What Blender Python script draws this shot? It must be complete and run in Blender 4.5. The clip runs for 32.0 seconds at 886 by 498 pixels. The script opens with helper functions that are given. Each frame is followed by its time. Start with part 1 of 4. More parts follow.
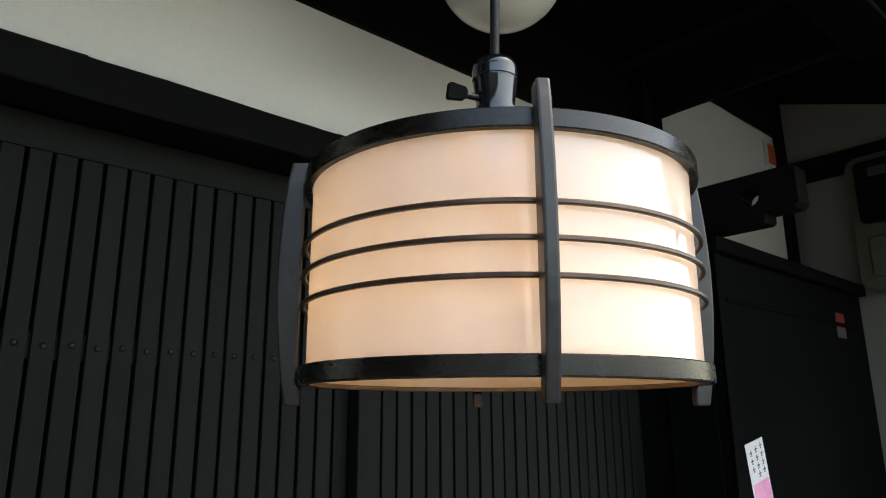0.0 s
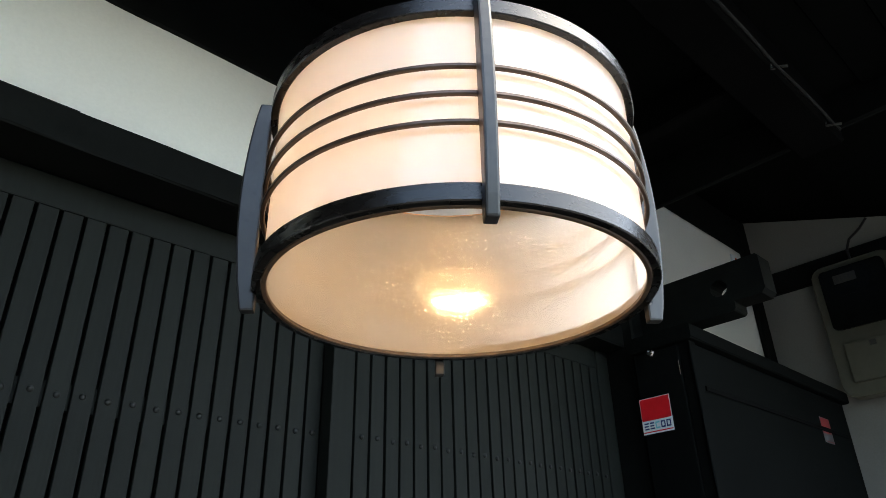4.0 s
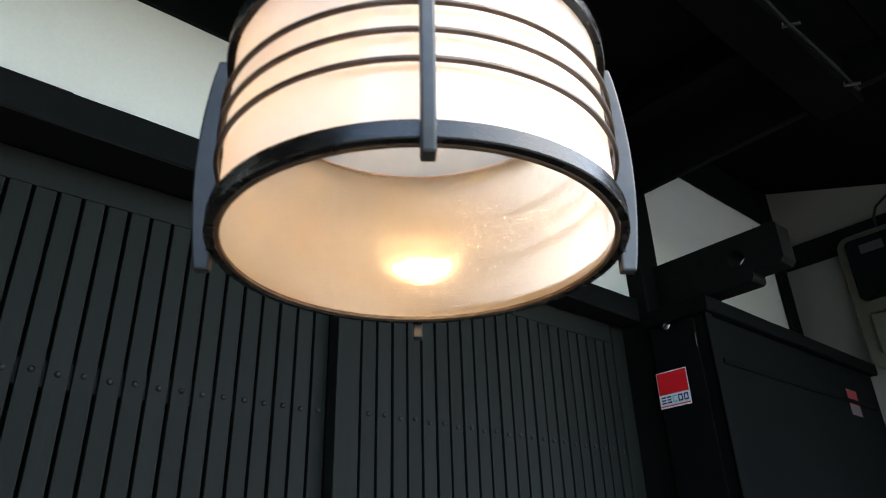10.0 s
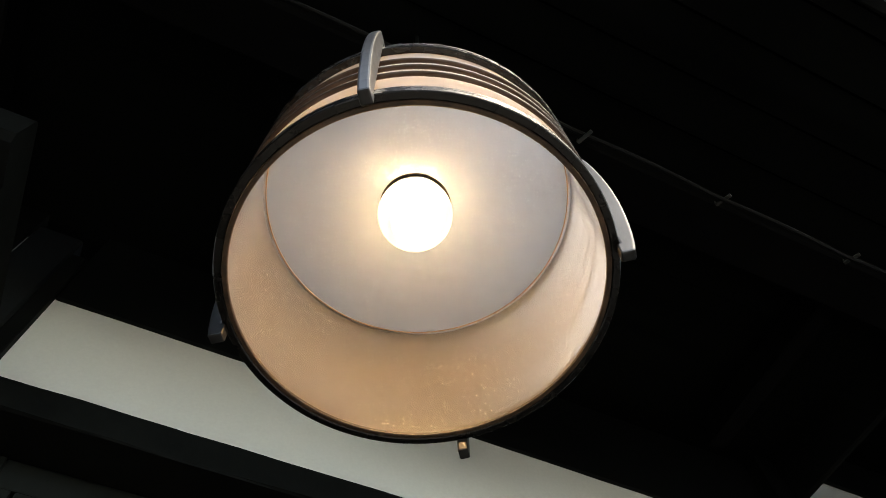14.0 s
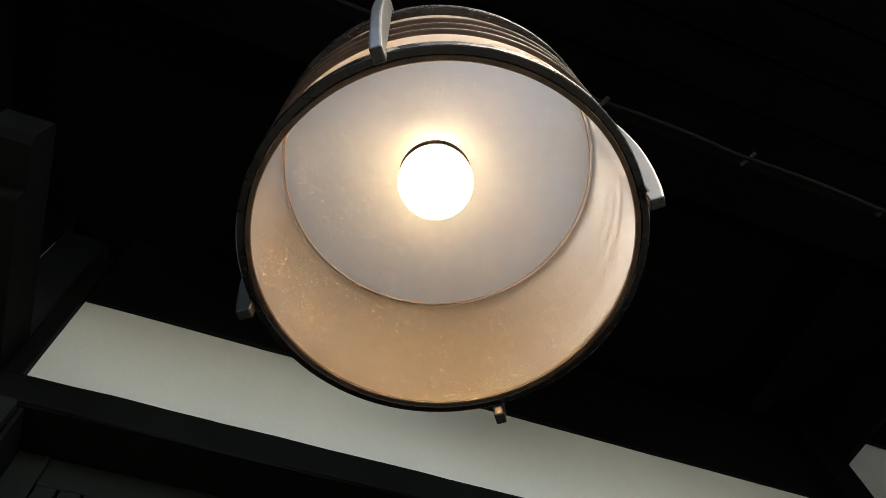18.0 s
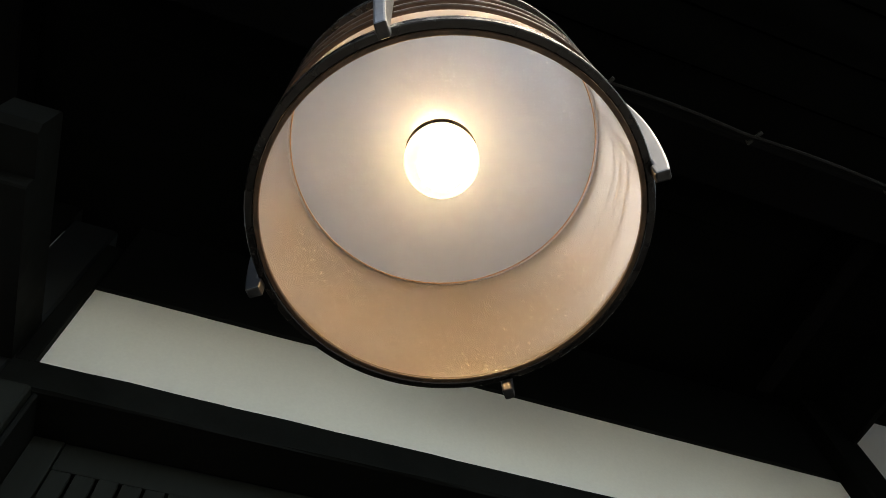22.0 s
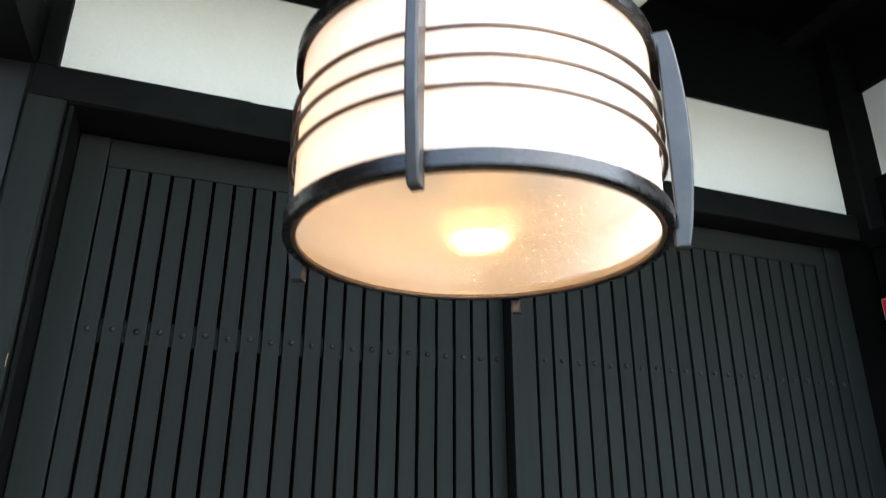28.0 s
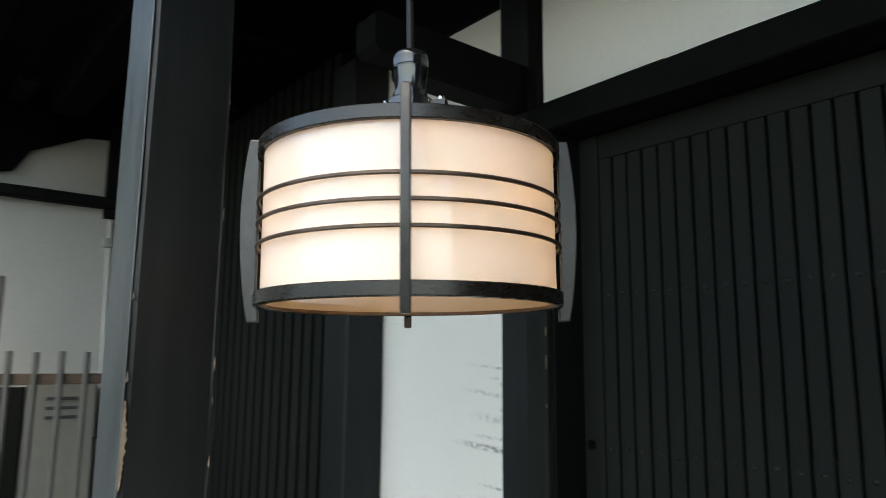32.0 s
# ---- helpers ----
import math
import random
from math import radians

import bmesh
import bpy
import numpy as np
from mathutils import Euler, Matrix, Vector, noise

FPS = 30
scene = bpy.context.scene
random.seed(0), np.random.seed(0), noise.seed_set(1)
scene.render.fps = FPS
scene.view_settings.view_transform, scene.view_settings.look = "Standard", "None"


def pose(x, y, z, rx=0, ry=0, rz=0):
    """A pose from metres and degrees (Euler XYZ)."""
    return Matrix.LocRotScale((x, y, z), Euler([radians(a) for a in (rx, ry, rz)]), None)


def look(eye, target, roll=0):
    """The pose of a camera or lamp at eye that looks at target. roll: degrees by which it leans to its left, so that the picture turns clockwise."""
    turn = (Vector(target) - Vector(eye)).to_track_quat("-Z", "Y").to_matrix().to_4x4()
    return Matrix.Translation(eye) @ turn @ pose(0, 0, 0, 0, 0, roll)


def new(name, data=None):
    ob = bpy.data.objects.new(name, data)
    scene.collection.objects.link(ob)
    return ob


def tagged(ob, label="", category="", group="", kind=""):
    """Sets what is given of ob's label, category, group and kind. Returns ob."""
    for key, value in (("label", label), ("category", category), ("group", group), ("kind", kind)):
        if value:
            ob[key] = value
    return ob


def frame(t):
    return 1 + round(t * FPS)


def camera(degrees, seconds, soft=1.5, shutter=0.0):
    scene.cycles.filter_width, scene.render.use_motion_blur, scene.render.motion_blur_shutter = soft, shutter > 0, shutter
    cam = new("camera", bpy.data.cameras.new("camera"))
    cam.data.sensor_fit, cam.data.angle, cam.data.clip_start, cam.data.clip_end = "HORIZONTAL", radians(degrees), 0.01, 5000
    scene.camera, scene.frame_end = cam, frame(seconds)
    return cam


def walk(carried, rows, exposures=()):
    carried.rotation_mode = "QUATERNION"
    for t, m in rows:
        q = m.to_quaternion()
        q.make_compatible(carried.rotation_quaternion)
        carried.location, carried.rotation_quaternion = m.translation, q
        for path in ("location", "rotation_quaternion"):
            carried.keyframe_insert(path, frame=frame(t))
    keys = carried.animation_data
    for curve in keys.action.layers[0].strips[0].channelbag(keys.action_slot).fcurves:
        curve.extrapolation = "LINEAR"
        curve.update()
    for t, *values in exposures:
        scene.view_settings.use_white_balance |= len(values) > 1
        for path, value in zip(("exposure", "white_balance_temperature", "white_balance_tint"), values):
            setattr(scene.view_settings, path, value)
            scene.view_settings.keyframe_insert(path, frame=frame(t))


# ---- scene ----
cam = camera(65.55, 32.0, soft=0.65, shutter=0.4)
# seconds, stops, kelvin, tint
EXPOSURES = [(0, 2.78, 7500, 3), (1, 2.85, 7350, 3), (2, 3.15, 7000, 2), (3, 3.32, 6800, 1), (6, 3.42, 6650, 1), (7, 3.52, 6550, 1), (9.5, 3.55, 6550, 1), (11, 3.6, 6550, 1), (12, 3.4, 6850, 2), (13, 3.1, 7350, 3), (14, 2.85, 7450, 3),
             (26.5, 2.75, 7450, 3), (27.2, 3.0, 7200, 3), (28, 4.0, 6700, 2), (29.6, 3.6, 6850, 2), (31, 2.88, 7050, 2), (32, 2.72, 7050, 0)]
PATH = [
    (0, (-0.3797, -0.3610, 1.6465), (0.2661, 0.3630, 1.8888), -0.42),
    (0.5, (-0.3718, -0.3543, 1.6085), (0.2808, 0.3376, 1.9171), -0.50),
    (1, (-0.3666, -0.3555, 1.5695), (0.2823, 0.3178, 1.9239), -0.44),
    (1.5, (-0.3523, -0.3522, 1.5244), (0.2912, 0.3112, 1.9063), -0.81),
    (2, (-0.3443, -0.3415, 1.4956), (0.2880, 0.3185, 1.9014), -0.82),
    (2.5, (-0.3438, -0.3417, 1.4838), (0.2805, 0.3097, 1.9149), -0.93),
    (3, (-0.3370, -0.3453, 1.4770), (0.2772, 0.3046, 1.9245), -0.65),
    (3.5, (-0.3363, -0.3427, 1.4739), (0.2789, 0.3045, 1.9241), -1.11),
    (5.5, (-0.3394, -0.3447, 1.4526), (0.2550, 0.3037, 1.9283), -1.79),
    (6, (-0.3351, -0.3466, 1.4523), (0.2577, 0.3065, 1.9236), -1.72),
    (6.5, (-0.3342, -0.3461, 1.4504), (0.2600, 0.3093, 1.9167), -1.80),
    (7, (-0.3361, -0.3467, 1.4529), (0.2587, 0.3104, 1.9160), -1.83),
    (7.5, (-0.3365, -0.3524, 1.4537), (0.2556, 0.3082, 1.9152), -1.80),
    (8, (-0.3363, -0.3515, 1.4513), (0.2552, 0.3101, 1.9120), -1.82),
    (8.5, (-0.3397, -0.3487, 1.4503), (0.2536, 0.3139, 1.9075), -1.87),
    (9, (-0.3419, -0.3540, 1.4508), (0.2514, 0.3112, 1.9042), -1.90),
    (9.5, (-0.3334, -0.3518, 1.4526), (0.2605, 0.3149, 1.9028), -1.85),
    (10, (-0.2827, -0.3529, 1.4544), (0.3050, 0.3265, 1.8937), -1.85),
    (10.4, (-0.2082, -0.3726, 1.4519), (0.2498, 0.3916, 1.9060), -1.00),
    (11, (-0.1421, -0.3595, 1.4085), (0.1754, 0.4104, 1.9620), -0.67),
    (11.5, (-0.1575, -0.3222, 1.3137), (0.1176, 0.3390, 2.0118), 1.97),
    (12, (-0.1549, -0.2855, 1.2631), (0.1304, 0.2979, 2.0235), 2.80),
    (12.5, (-0.1222, -0.2341, 1.2769), (0.1550, 0.2472, 2.1085), -0.56),
    (13, (-0.1114, -0.2321, 1.2516), (0.1212, 0.1646, 2.1396), -3.25),
    (13.5, (-0.1132, -0.2480, 1.2460), (0.1163, 0.1537, 2.1325), -5.88),
    (14, (-0.1069, -0.2329, 1.2285), (0.1125, 0.1603, 2.1214), -5.01),
    (14.5, (-0.1096, -0.2260, 1.2317), (0.1093, 0.1861, 2.1162), -4.77),
    (16.5, (-0.1003, -0.2128, 1.2293), (0.0991, 0.1996, 2.1182), -5.38),
    (17, (-0.0993, -0.2150, 1.2268), (0.0992, 0.2035, 2.1131), -5.10),
    (17.5, (-0.0998, -0.2114, 1.2268), (0.0966, 0.2064, 2.1139), -4.97),
    (18, (-0.1005, -0.2128, 1.2272), (0.0949, 0.2065, 2.1137), -4.91),
    (18.5, (-0.0953, -0.2138, 1.2267), (0.0997, 0.2104, 2.1111), -4.72),
    (19, (-0.0942, -0.2093, 1.2264), (0.1005, 0.2143, 2.1111), -4.97),
    (19.5, (-0.0943, -0.2112, 1.2256), (0.1003, 0.2141, 2.1095), -4.99),
    (20, (-0.0928, -0.2140, 1.2246), (0.1007, 0.2113, 2.1087), -5.00),
    (20.5, (-0.0935, -0.2112, 1.2234), (0.0995, 0.2144, 2.1075), -5.02),
    (21, (-0.0948, -0.2106, 1.2249), (0.1003, 0.2233, 2.1044), -4.90),
    (21.5, (-0.0979, -0.2123, 1.2237), (0.0957, 0.2242, 2.1023), -4.69),
    (22, (-0.0990, -0.2065, 1.2206), (0.0929, 0.2305, 2.0994), -4.53),
    (22.5, (-0.1018, -0.2072, 1.2232), (0.0908, 0.2326, 2.1004), -4.36),
    (23, (-0.1025, -0.2105, 1.2246), (0.0883, 0.2328, 2.1004), -3.89),
    (23.5, (-0.1023, -0.2099, 1.2238), (0.0875, 0.2341, 2.0995), -3.92),
    (24, (-0.1075, -0.2102, 1.2254), (0.0834, 0.2355, 2.1000), -4.17),
    (24.5, (-0.1068, -0.2125, 1.2256), (0.0835, 0.2355, 2.0992), -4.06),
    (26.5, (-0.1041, -0.2205, 1.2212), (0.0884, 0.2506, 2.0821), -4.01),
    (27, (-0.1373, -0.2669, 1.2188), (0.0732, 0.2373, 2.0563), -2.54),
    (27.6, (-0.1626, -0.4056, 1.3001), (0.1238, 0.3509, 1.8881), -0.09),
    (28, (-0.2010, -0.4661, 1.4827), (0.1243, 0.4126, 1.8319), 0.20),
    (28.6, (-0.2860, -0.5499, 1.5858), (0.1048, 0.3422, 1.8126), -0.14),
    (29, (-0.3023, -0.5872, 1.6129), (0.1361, 0.2944, 1.7874), -0.90),
    (29.6, (-0.1796, -0.7055, 1.6286), (0.0158, 0.2623, 1.7872), -1.57),
    (30, (-0.0427, -0.7394, 1.6432), (0.0382, 0.2471, 1.7856), -1.13),
    (30.5, (0.0793, -0.6950, 1.6281), (0.0083, 0.2910, 1.7794), -0.34),
    (31, (0.2582, -0.6271, 1.6369), (-0.0553, 0.3073, 1.8062), -0.80),
    (31.5, (0.4401, -0.5614, 1.6275), (-0.1375, 0.2399, 1.7829), -0.57),
    (32, (0.5490, -0.4024, 1.6232), (-0.2181, 0.2200, 1.7788), 0.50),
]
walk(cam, [(t, look(eye, target, roll)) for t, eye, target, roll in PATH], EXPOSURES)

# ---- daylight ----
world = bpy.data.worlds.new("overcast_sky")
scene.world = world
world.use_nodes = True
wn = world.node_tree.nodes
sky = wn.new("ShaderNodeTexSky")
sky.sky_type = 'NISHITA'
sky.sun_disc = False
sky.sun_elevation, sky.sun_rotation = radians(61), radians(144)
sky.dust_density = 3.0
wn["Background"].inputs["Strength"].default_value = 0.1
world.node_tree.links.new(sky.outputs[0], wn["Background"].inputs["Color"])
sun_data = bpy.data.lights.new("sun", 'SUN')
sun_data.energy, sun_data.angle, sun_data.color = 0.2, radians(20), (1.0, 0.94, 0.84)
sun_ob = new("sun", sun_data)
sun_ob.matrix_world = look((2.6, -3.6, 7.9), (0, 0, 0))


# ---- materials ----
def mat(name, color, rough=0.6, metal=0.0, var=0.25, scale=30.0, stretch=(1, 1, 1), bump=0.15, spec=0.5, blot=3.0, coat=0.0, blotvar=None):
    """A procedural surface: fine grain and large blotches in the colour, and a fine relief."""
    m = bpy.data.materials.new(name)
    m.use_nodes = True
    nt = m.node_tree
    b = nt.nodes["Principled BSDF"]
    b.inputs["Roughness"].default_value, b.inputs["Metallic"].default_value = rough, metal
    b.inputs["Specular IOR Level"].default_value = spec
    b.inputs["Coat Weight"].default_value = coat
    b.inputs["Coat Roughness"].default_value = 0.08
    tc = nt.nodes.new("ShaderNodeTexCoord")
    mp = nt.nodes.new("ShaderNodeMapping")
    mp.inputs["Scale"].default_value = stretch
    nt.links.new(tc.outputs["Object"], mp.inputs["Vector"])
    n1 = nt.nodes.new("ShaderNodeTexNoise")
    n1.inputs["Scale"].default_value, n1.inputs["Detail"].default_value = scale, 8
    n2 = nt.nodes.new("ShaderNodeTexNoise")
    n2.inputs["Scale"].default_value, n2.inputs["Detail"].default_value = blot, 4
    nt.links.new(mp.outputs[0], n1.inputs["Vector"])
    nt.links.new(tc.outputs["Object"], n2.inputs["Vector"])
    oi = nt.nodes.new("ShaderNodeObjectInfo")
    last = None
    parts = ((n1.outputs["Fac"], var), (n2.outputs["Fac"], var if blotvar is None else blotvar), (oi.outputs["Random"], var * 0.35))
    for out, amount in parts:
        mr = nt.nodes.new("ShaderNodeMapRange")
        mr.inputs["From Min"].default_value, mr.inputs["From Max"].default_value = 0.25, 0.75
        mr.inputs["To Min"].default_value, mr.inputs["To Max"].default_value = 1 - amount, 1 + amount
        nt.links.new(out, mr.inputs["Value"])
        if last is None:
            last = mr.outputs[0]
        else:
            mu = nt.nodes.new("ShaderNodeMath")
            mu.operation = 'MULTIPLY'
            nt.links.new(last, mu.inputs[0])
            nt.links.new(mr.outputs[0], mu.inputs[1])
            last = mu.outputs[0]
    sc = nt.nodes.new("ShaderNodeVectorMath")
    sc.operation = 'SCALE'
    sc.inputs[0].default_value = color
    nt.links.new(last, sc.inputs["Scale"])
    nt.links.new(sc.outputs[0], b.inputs["Base Color"])
    rr = nt.nodes.new("ShaderNodeMapRange")
    rr.inputs["To Min"].default_value, rr.inputs["To Max"].default_value = max(rough - 0.12, 0.03), min(rough + 0.12, 1)
    nt.links.new(n1.outputs["Fac"], rr.inputs["Value"])
    nt.links.new(rr.outputs[0], b.inputs["Roughness"])
    bp = nt.nodes.new("ShaderNodeBump")
    bp.inputs["Strength"].default_value, bp.inputs["Distance"].default_value = bump, 0.002
    nt.links.new(n1.outputs["Fac"], bp.inputs["Height"])
    nt.links.new(bp.outputs[0], b.inputs["Normal"])
    return m


M_BEAM = mat("black_stained_timber", (0.0050, 0.0057, 0.0053), 0.7, spec=0.06, var=0.35, scale=25, stretch=(1, 1, 1), bump=0.3)
M_POST = mat("dark_grey_painted_timber", (0.0108, 0.0126, 0.0134), 0.5, spec=0.22, var=0.25, scale=40, stretch=(1, 1, 0.06), bump=0.25)
M_POSTGLOSS = mat("worn_satin_grey_timber", (0.0085, 0.0096, 0.0100), 0.4, spec=0.3, var=0.3, scale=40, stretch=(1, 1, 0.06), bump=0.12)
M_SKYFACE = mat("skylit_blue_grey_paint", (0.034, 0.040, 0.042), 0.45, spec=0.5, var=0.25, scale=40, stretch=(1, 1, 0.05), bump=0.15)
M_BOX = mat("matt_black_painted_board", (0.0040, 0.0045, 0.0044), 0.8, spec=0.02, var=0.25, scale=30, stretch=(0.2, 1, 1), bump=0.15)
M_KEY = mat("dull_black_plastic", (0.004, 0.004, 0.004), 0.7, spec=0.06, var=0.1, scale=60, bump=0.02)
M_EAVECORD = mat("dusty_black_cable", (0.0055, 0.0055, 0.0055), 0.6, spec=0.12, var=0.2, scale=200)
M_CLIP = mat("dull_grey_clip", (0.036, 0.036, 0.033), 0.5, var=0.2, scale=80)
M_SLATSCREW = mat("painted_over_screw", (0.0115, 0.013, 0.0125), 0.5, spec=0.2, var=0.2, scale=90)
M_SLAT = mat("dark_grey_stained_slat", (0.0100, 0.0117, 0.0104), 0.62, spec=0.09, var=0.22, scale=60, stretch=(1, 1, 0.04), bump=0.2, blot=1.5)
# near-black: shade behind the slats and under the lintel is in this colour
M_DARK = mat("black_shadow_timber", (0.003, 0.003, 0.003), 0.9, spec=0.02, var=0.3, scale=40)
M_ROOF = mat("near_black_eave_boards", (0.0024, 0.0027, 0.0025), 0.9, spec=0.02, var=0.4, scale=20, stretch=(0.05, 1, 1))
M_PLASTER = mat("white_lime_plaster", (0.725, 0.72, 0.665), 0.9, var=0.03, scale=180, bump=0.12, spec=0.2, blot=2.2, blotvar=0.06)
# white plaster of the meter wall, with the shade on it put into the colour
M_SHADEDPLASTER = mat("shaded_side_plaster", (0.17, 0.17, 0.155), 0.9, var=0.06, scale=150, bump=0.15, spec=0.2, blot=2.5, blotvar=0.10)
M_LAMPBLACK = mat("dark_bronzed_lamp_metal", (0.0065, 0.0053, 0.0045), 0.27, var=0.15, scale=60, stretch=(1, 1, 3), bump=0.006, spec=0.48, blot=30)
M_HOOP = mat("brown_bronzed_hoop", (0.085, 0.062, 0.050), 0.36, metal=0.75, var=0.2, scale=60, bump=0.006, spec=0.5, blot=30)
M_EDGE = mat("amber_disc_edge", (0.55, 0.34, 0.20), 0.5, var=0.15, scale=60, bump=0.02)
M_LIP = mat("rust_brown_lip", (0.055, 0.032, 0.018), 0.45, var=0.5, scale=140, bump=0.1, blot=60)
# greyer copy of the white plaster: shade is in the base colour
M_FARPLASTER = mat("shaded_far_plaster", (0.33, 0.33, 0.31), 0.9, var=0.05, scale=120, bump=0.12, spec=0.2, blot=1.5, blotvar=0.12)
M_FIN = mat("grey_black_painted_fin", (0.0135, 0.0135, 0.0138), 0.36, spec=0.5, var=0.45, scale=120, stretch=(1, 1, 0.5), bump=0.012, blot=28, blotvar=0.5)
M_BAKELITE = mat("black_bakelite", (0.010, 0.010, 0.011), 0.035, var=0.1, scale=60, bump=0.004, spec=0.9)
M_CORD = mat("grey_black_cord", (0.011, 0.011, 0.011), 0.5, spec=0.25, var=0.15, scale=200)
M_METAL = mat("bright_screw_steel", (0.62, 0.62, 0.62), 0.25, metal=1.0, var=0.1, scale=90)
M_DULLSTEEL = mat("dull_screw_steel", (0.10, 0.10, 0.10), 0.45, metal=0.6, var=0.2, scale=90)
M_OPAL = mat("opal_globe_glass", (0.62, 0.62, 0.55), 0.12, var=0.03, scale=20, bump=0.02, coat=0.3)
M_RED = mat("red_sticker_vinyl", (0.62, 0.012, 0.020), 0.35, var=0.06, scale=60, bump=0.02)
M_WHITE = mat("white_sticker_vinyl", (0.66, 0.70, 0.72), 0.35, var=0.04, scale=60, bump=0.02)
M_NAVY = mat("navy_ink", (0.012, 0.03, 0.13), 0.4, var=0.05, scale=60, bump=0.0)
M_TEAL = mat("pale_blue_ink", (0.18, 0.52, 0.60), 0.4, var=0.05, scale=60, bump=0.0)
M_PAPER = mat("white_notice_paper", (0.75, 0.72, 0.72), 0.8, var=0.04, scale=80, bump=0.05)
M_PINK = mat("pink_print", (0.75, 0.32, 0.50), 0.8, var=0.2, scale=30, bump=0.0)
M_INK = mat("black_ink", (0.03, 0.03, 0.035), 0.7, var=0.1, scale=60, bump=0.0)
M_METER = mat("beige_grey_meter_case", (0.075, 0.075, 0.058), 0.5, spec=0.2, var=0.08, scale=40, bump=0.05)
M_HEATER = mat("off_white_heater_case", (0.21, 0.21, 0.19), 0.5, var=0.08, scale=40, bump=0.05)
M_METERWIN = mat("dark_meter_window", (0.004, 0.0045, 0.004), 0.3, var=0.1, scale=30, bump=0.02, spec=0.05)
M_ORANGE = mat("orange_plastic", (0.55, 0.10, 0.02), 0.5, var=0.1, scale=40)
M_BROWN = mat("weathered_brown_rail", (0.085, 0.06, 0.042), 0.7, var=0.3, scale=50, stretch=(1, 0.1, 1))
M_BAMBOO = mat("grey_fence_pole", (0.06, 0.06, 0.056), 0.6, var=0.25, scale=60, stretch=(1, 1, 0.1))
M_BARE = mat("bare_pale_wood", (0.17, 0.135, 0.095), 0.8, var=0.3, scale=120, bump=0.2)
M_STONE = mat("grey_stone_paving", (0.13, 0.125, 0.115), 0.85, var=0.2, scale=40, bump=0.3, blot=1.0)


def shade_material():
    """The opal outer layer of the acrylic: it scatters the bulb's light to the outside, and daylight to the inside."""
    m = bpy.data.materials.new("opal_acrylic_shade")
    m.use_nodes = True
    nt = m.node_tree
    b = nt.nodes["Principled BSDF"]
    b.inputs["Base Color"].default_value = (0.31, 0.303, 0.297, 1)
    b.inputs["Roughness"].default_value = 0.03
    b.inputs["Specular IOR Level"].default_value = 0.65
    tr = nt.nodes.new("ShaderNodeBsdfTranslucent")
    tc = nt.nodes.new("ShaderNodeTexCoord")
    n = nt.nodes.new("ShaderNodeTexNoise")
    n.inputs["Scale"].default_value, n.inputs["Detail"].default_value = 9, 5
    nt.links.new(tc.outputs["Object"], n.inputs["Vector"])
    cr = nt.nodes.new("ShaderNodeValToRGB")
    cr.color_ramp.elements[0].color = (0.462, 0.445, 0.458, 1)
    cr.color_ramp.elements[1].color = (0.492, 0.475, 0.488, 1)
    nt.links.new(n.outputs["Fac"], cr.inputs[0])
    nt.links.new(cr.outputs[0], tr.inputs["Color"])
    add = nt.nodes.new("ShaderNodeAddShader")
    nt.links.new(b.outputs[0], add.inputs[0])
    nt.links.new(tr.outputs[0], add.inputs[1])
    nt.links.new(add.outputs[0], nt.nodes["Material Output"].inputs["Surface"])
    return m


def clear_material():
    """The clear, glossy inner face of the acrylic, with faint ripples round the drum."""
    m = bpy.data.materials.new("clear_acrylic_face")
    m.use_nodes = True
    nt = m.node_tree
    nt.nodes.remove(nt.nodes["Principled BSDF"])
    clear = nt.nodes.new("ShaderNodeBsdfTransparent")
    clear.inputs["Color"].default_value = (1.0, 0.945, 0.865, 1)
    gloss = nt.nodes.new("ShaderNodeBsdfGlossy")
    gloss.inputs["Roughness"].default_value = 0.17
    fr = nt.nodes.new("ShaderNodeFresnel")
    fr.inputs["IOR"].default_value = 1.49
    tc = nt.nodes.new("ShaderNodeTexCoord")
    mp = nt.nodes.new("ShaderNodeMapping")
    mp.inputs["Scale"].default_value = (3, 3, 110)
    nt.links.new(tc.outputs["Object"], mp.inputs["Vector"])
    n = nt.nodes.new("ShaderNodeTexNoise")
    n.inputs["Scale"].default_value, n.inputs["Detail"].default_value = 1.0, 2
    nt.links.new(mp.outputs[0], n.inputs["Vector"])
    bp = nt.nodes.new("ShaderNodeBump")
    bp.inputs["Strength"].default_value, bp.inputs["Distance"].default_value = 0.03, 0.001
    nt.links.new(n.outputs["Fac"], bp.inputs["Height"])
    nt.links.new(bp.outputs[0], gloss.inputs["Normal"])
    mix = nt.nodes.new("ShaderNodeMixShader")
    nt.links.new(fr.outputs[0], mix.inputs[0])
    nt.links.new(clear.outputs[0], mix.inputs[1])
    nt.links.new(gloss.outputs[0], mix.inputs[2])
    nt.links.new(mix.outputs[0], nt.nodes["Material Output"].inputs["Surface"])
    return m


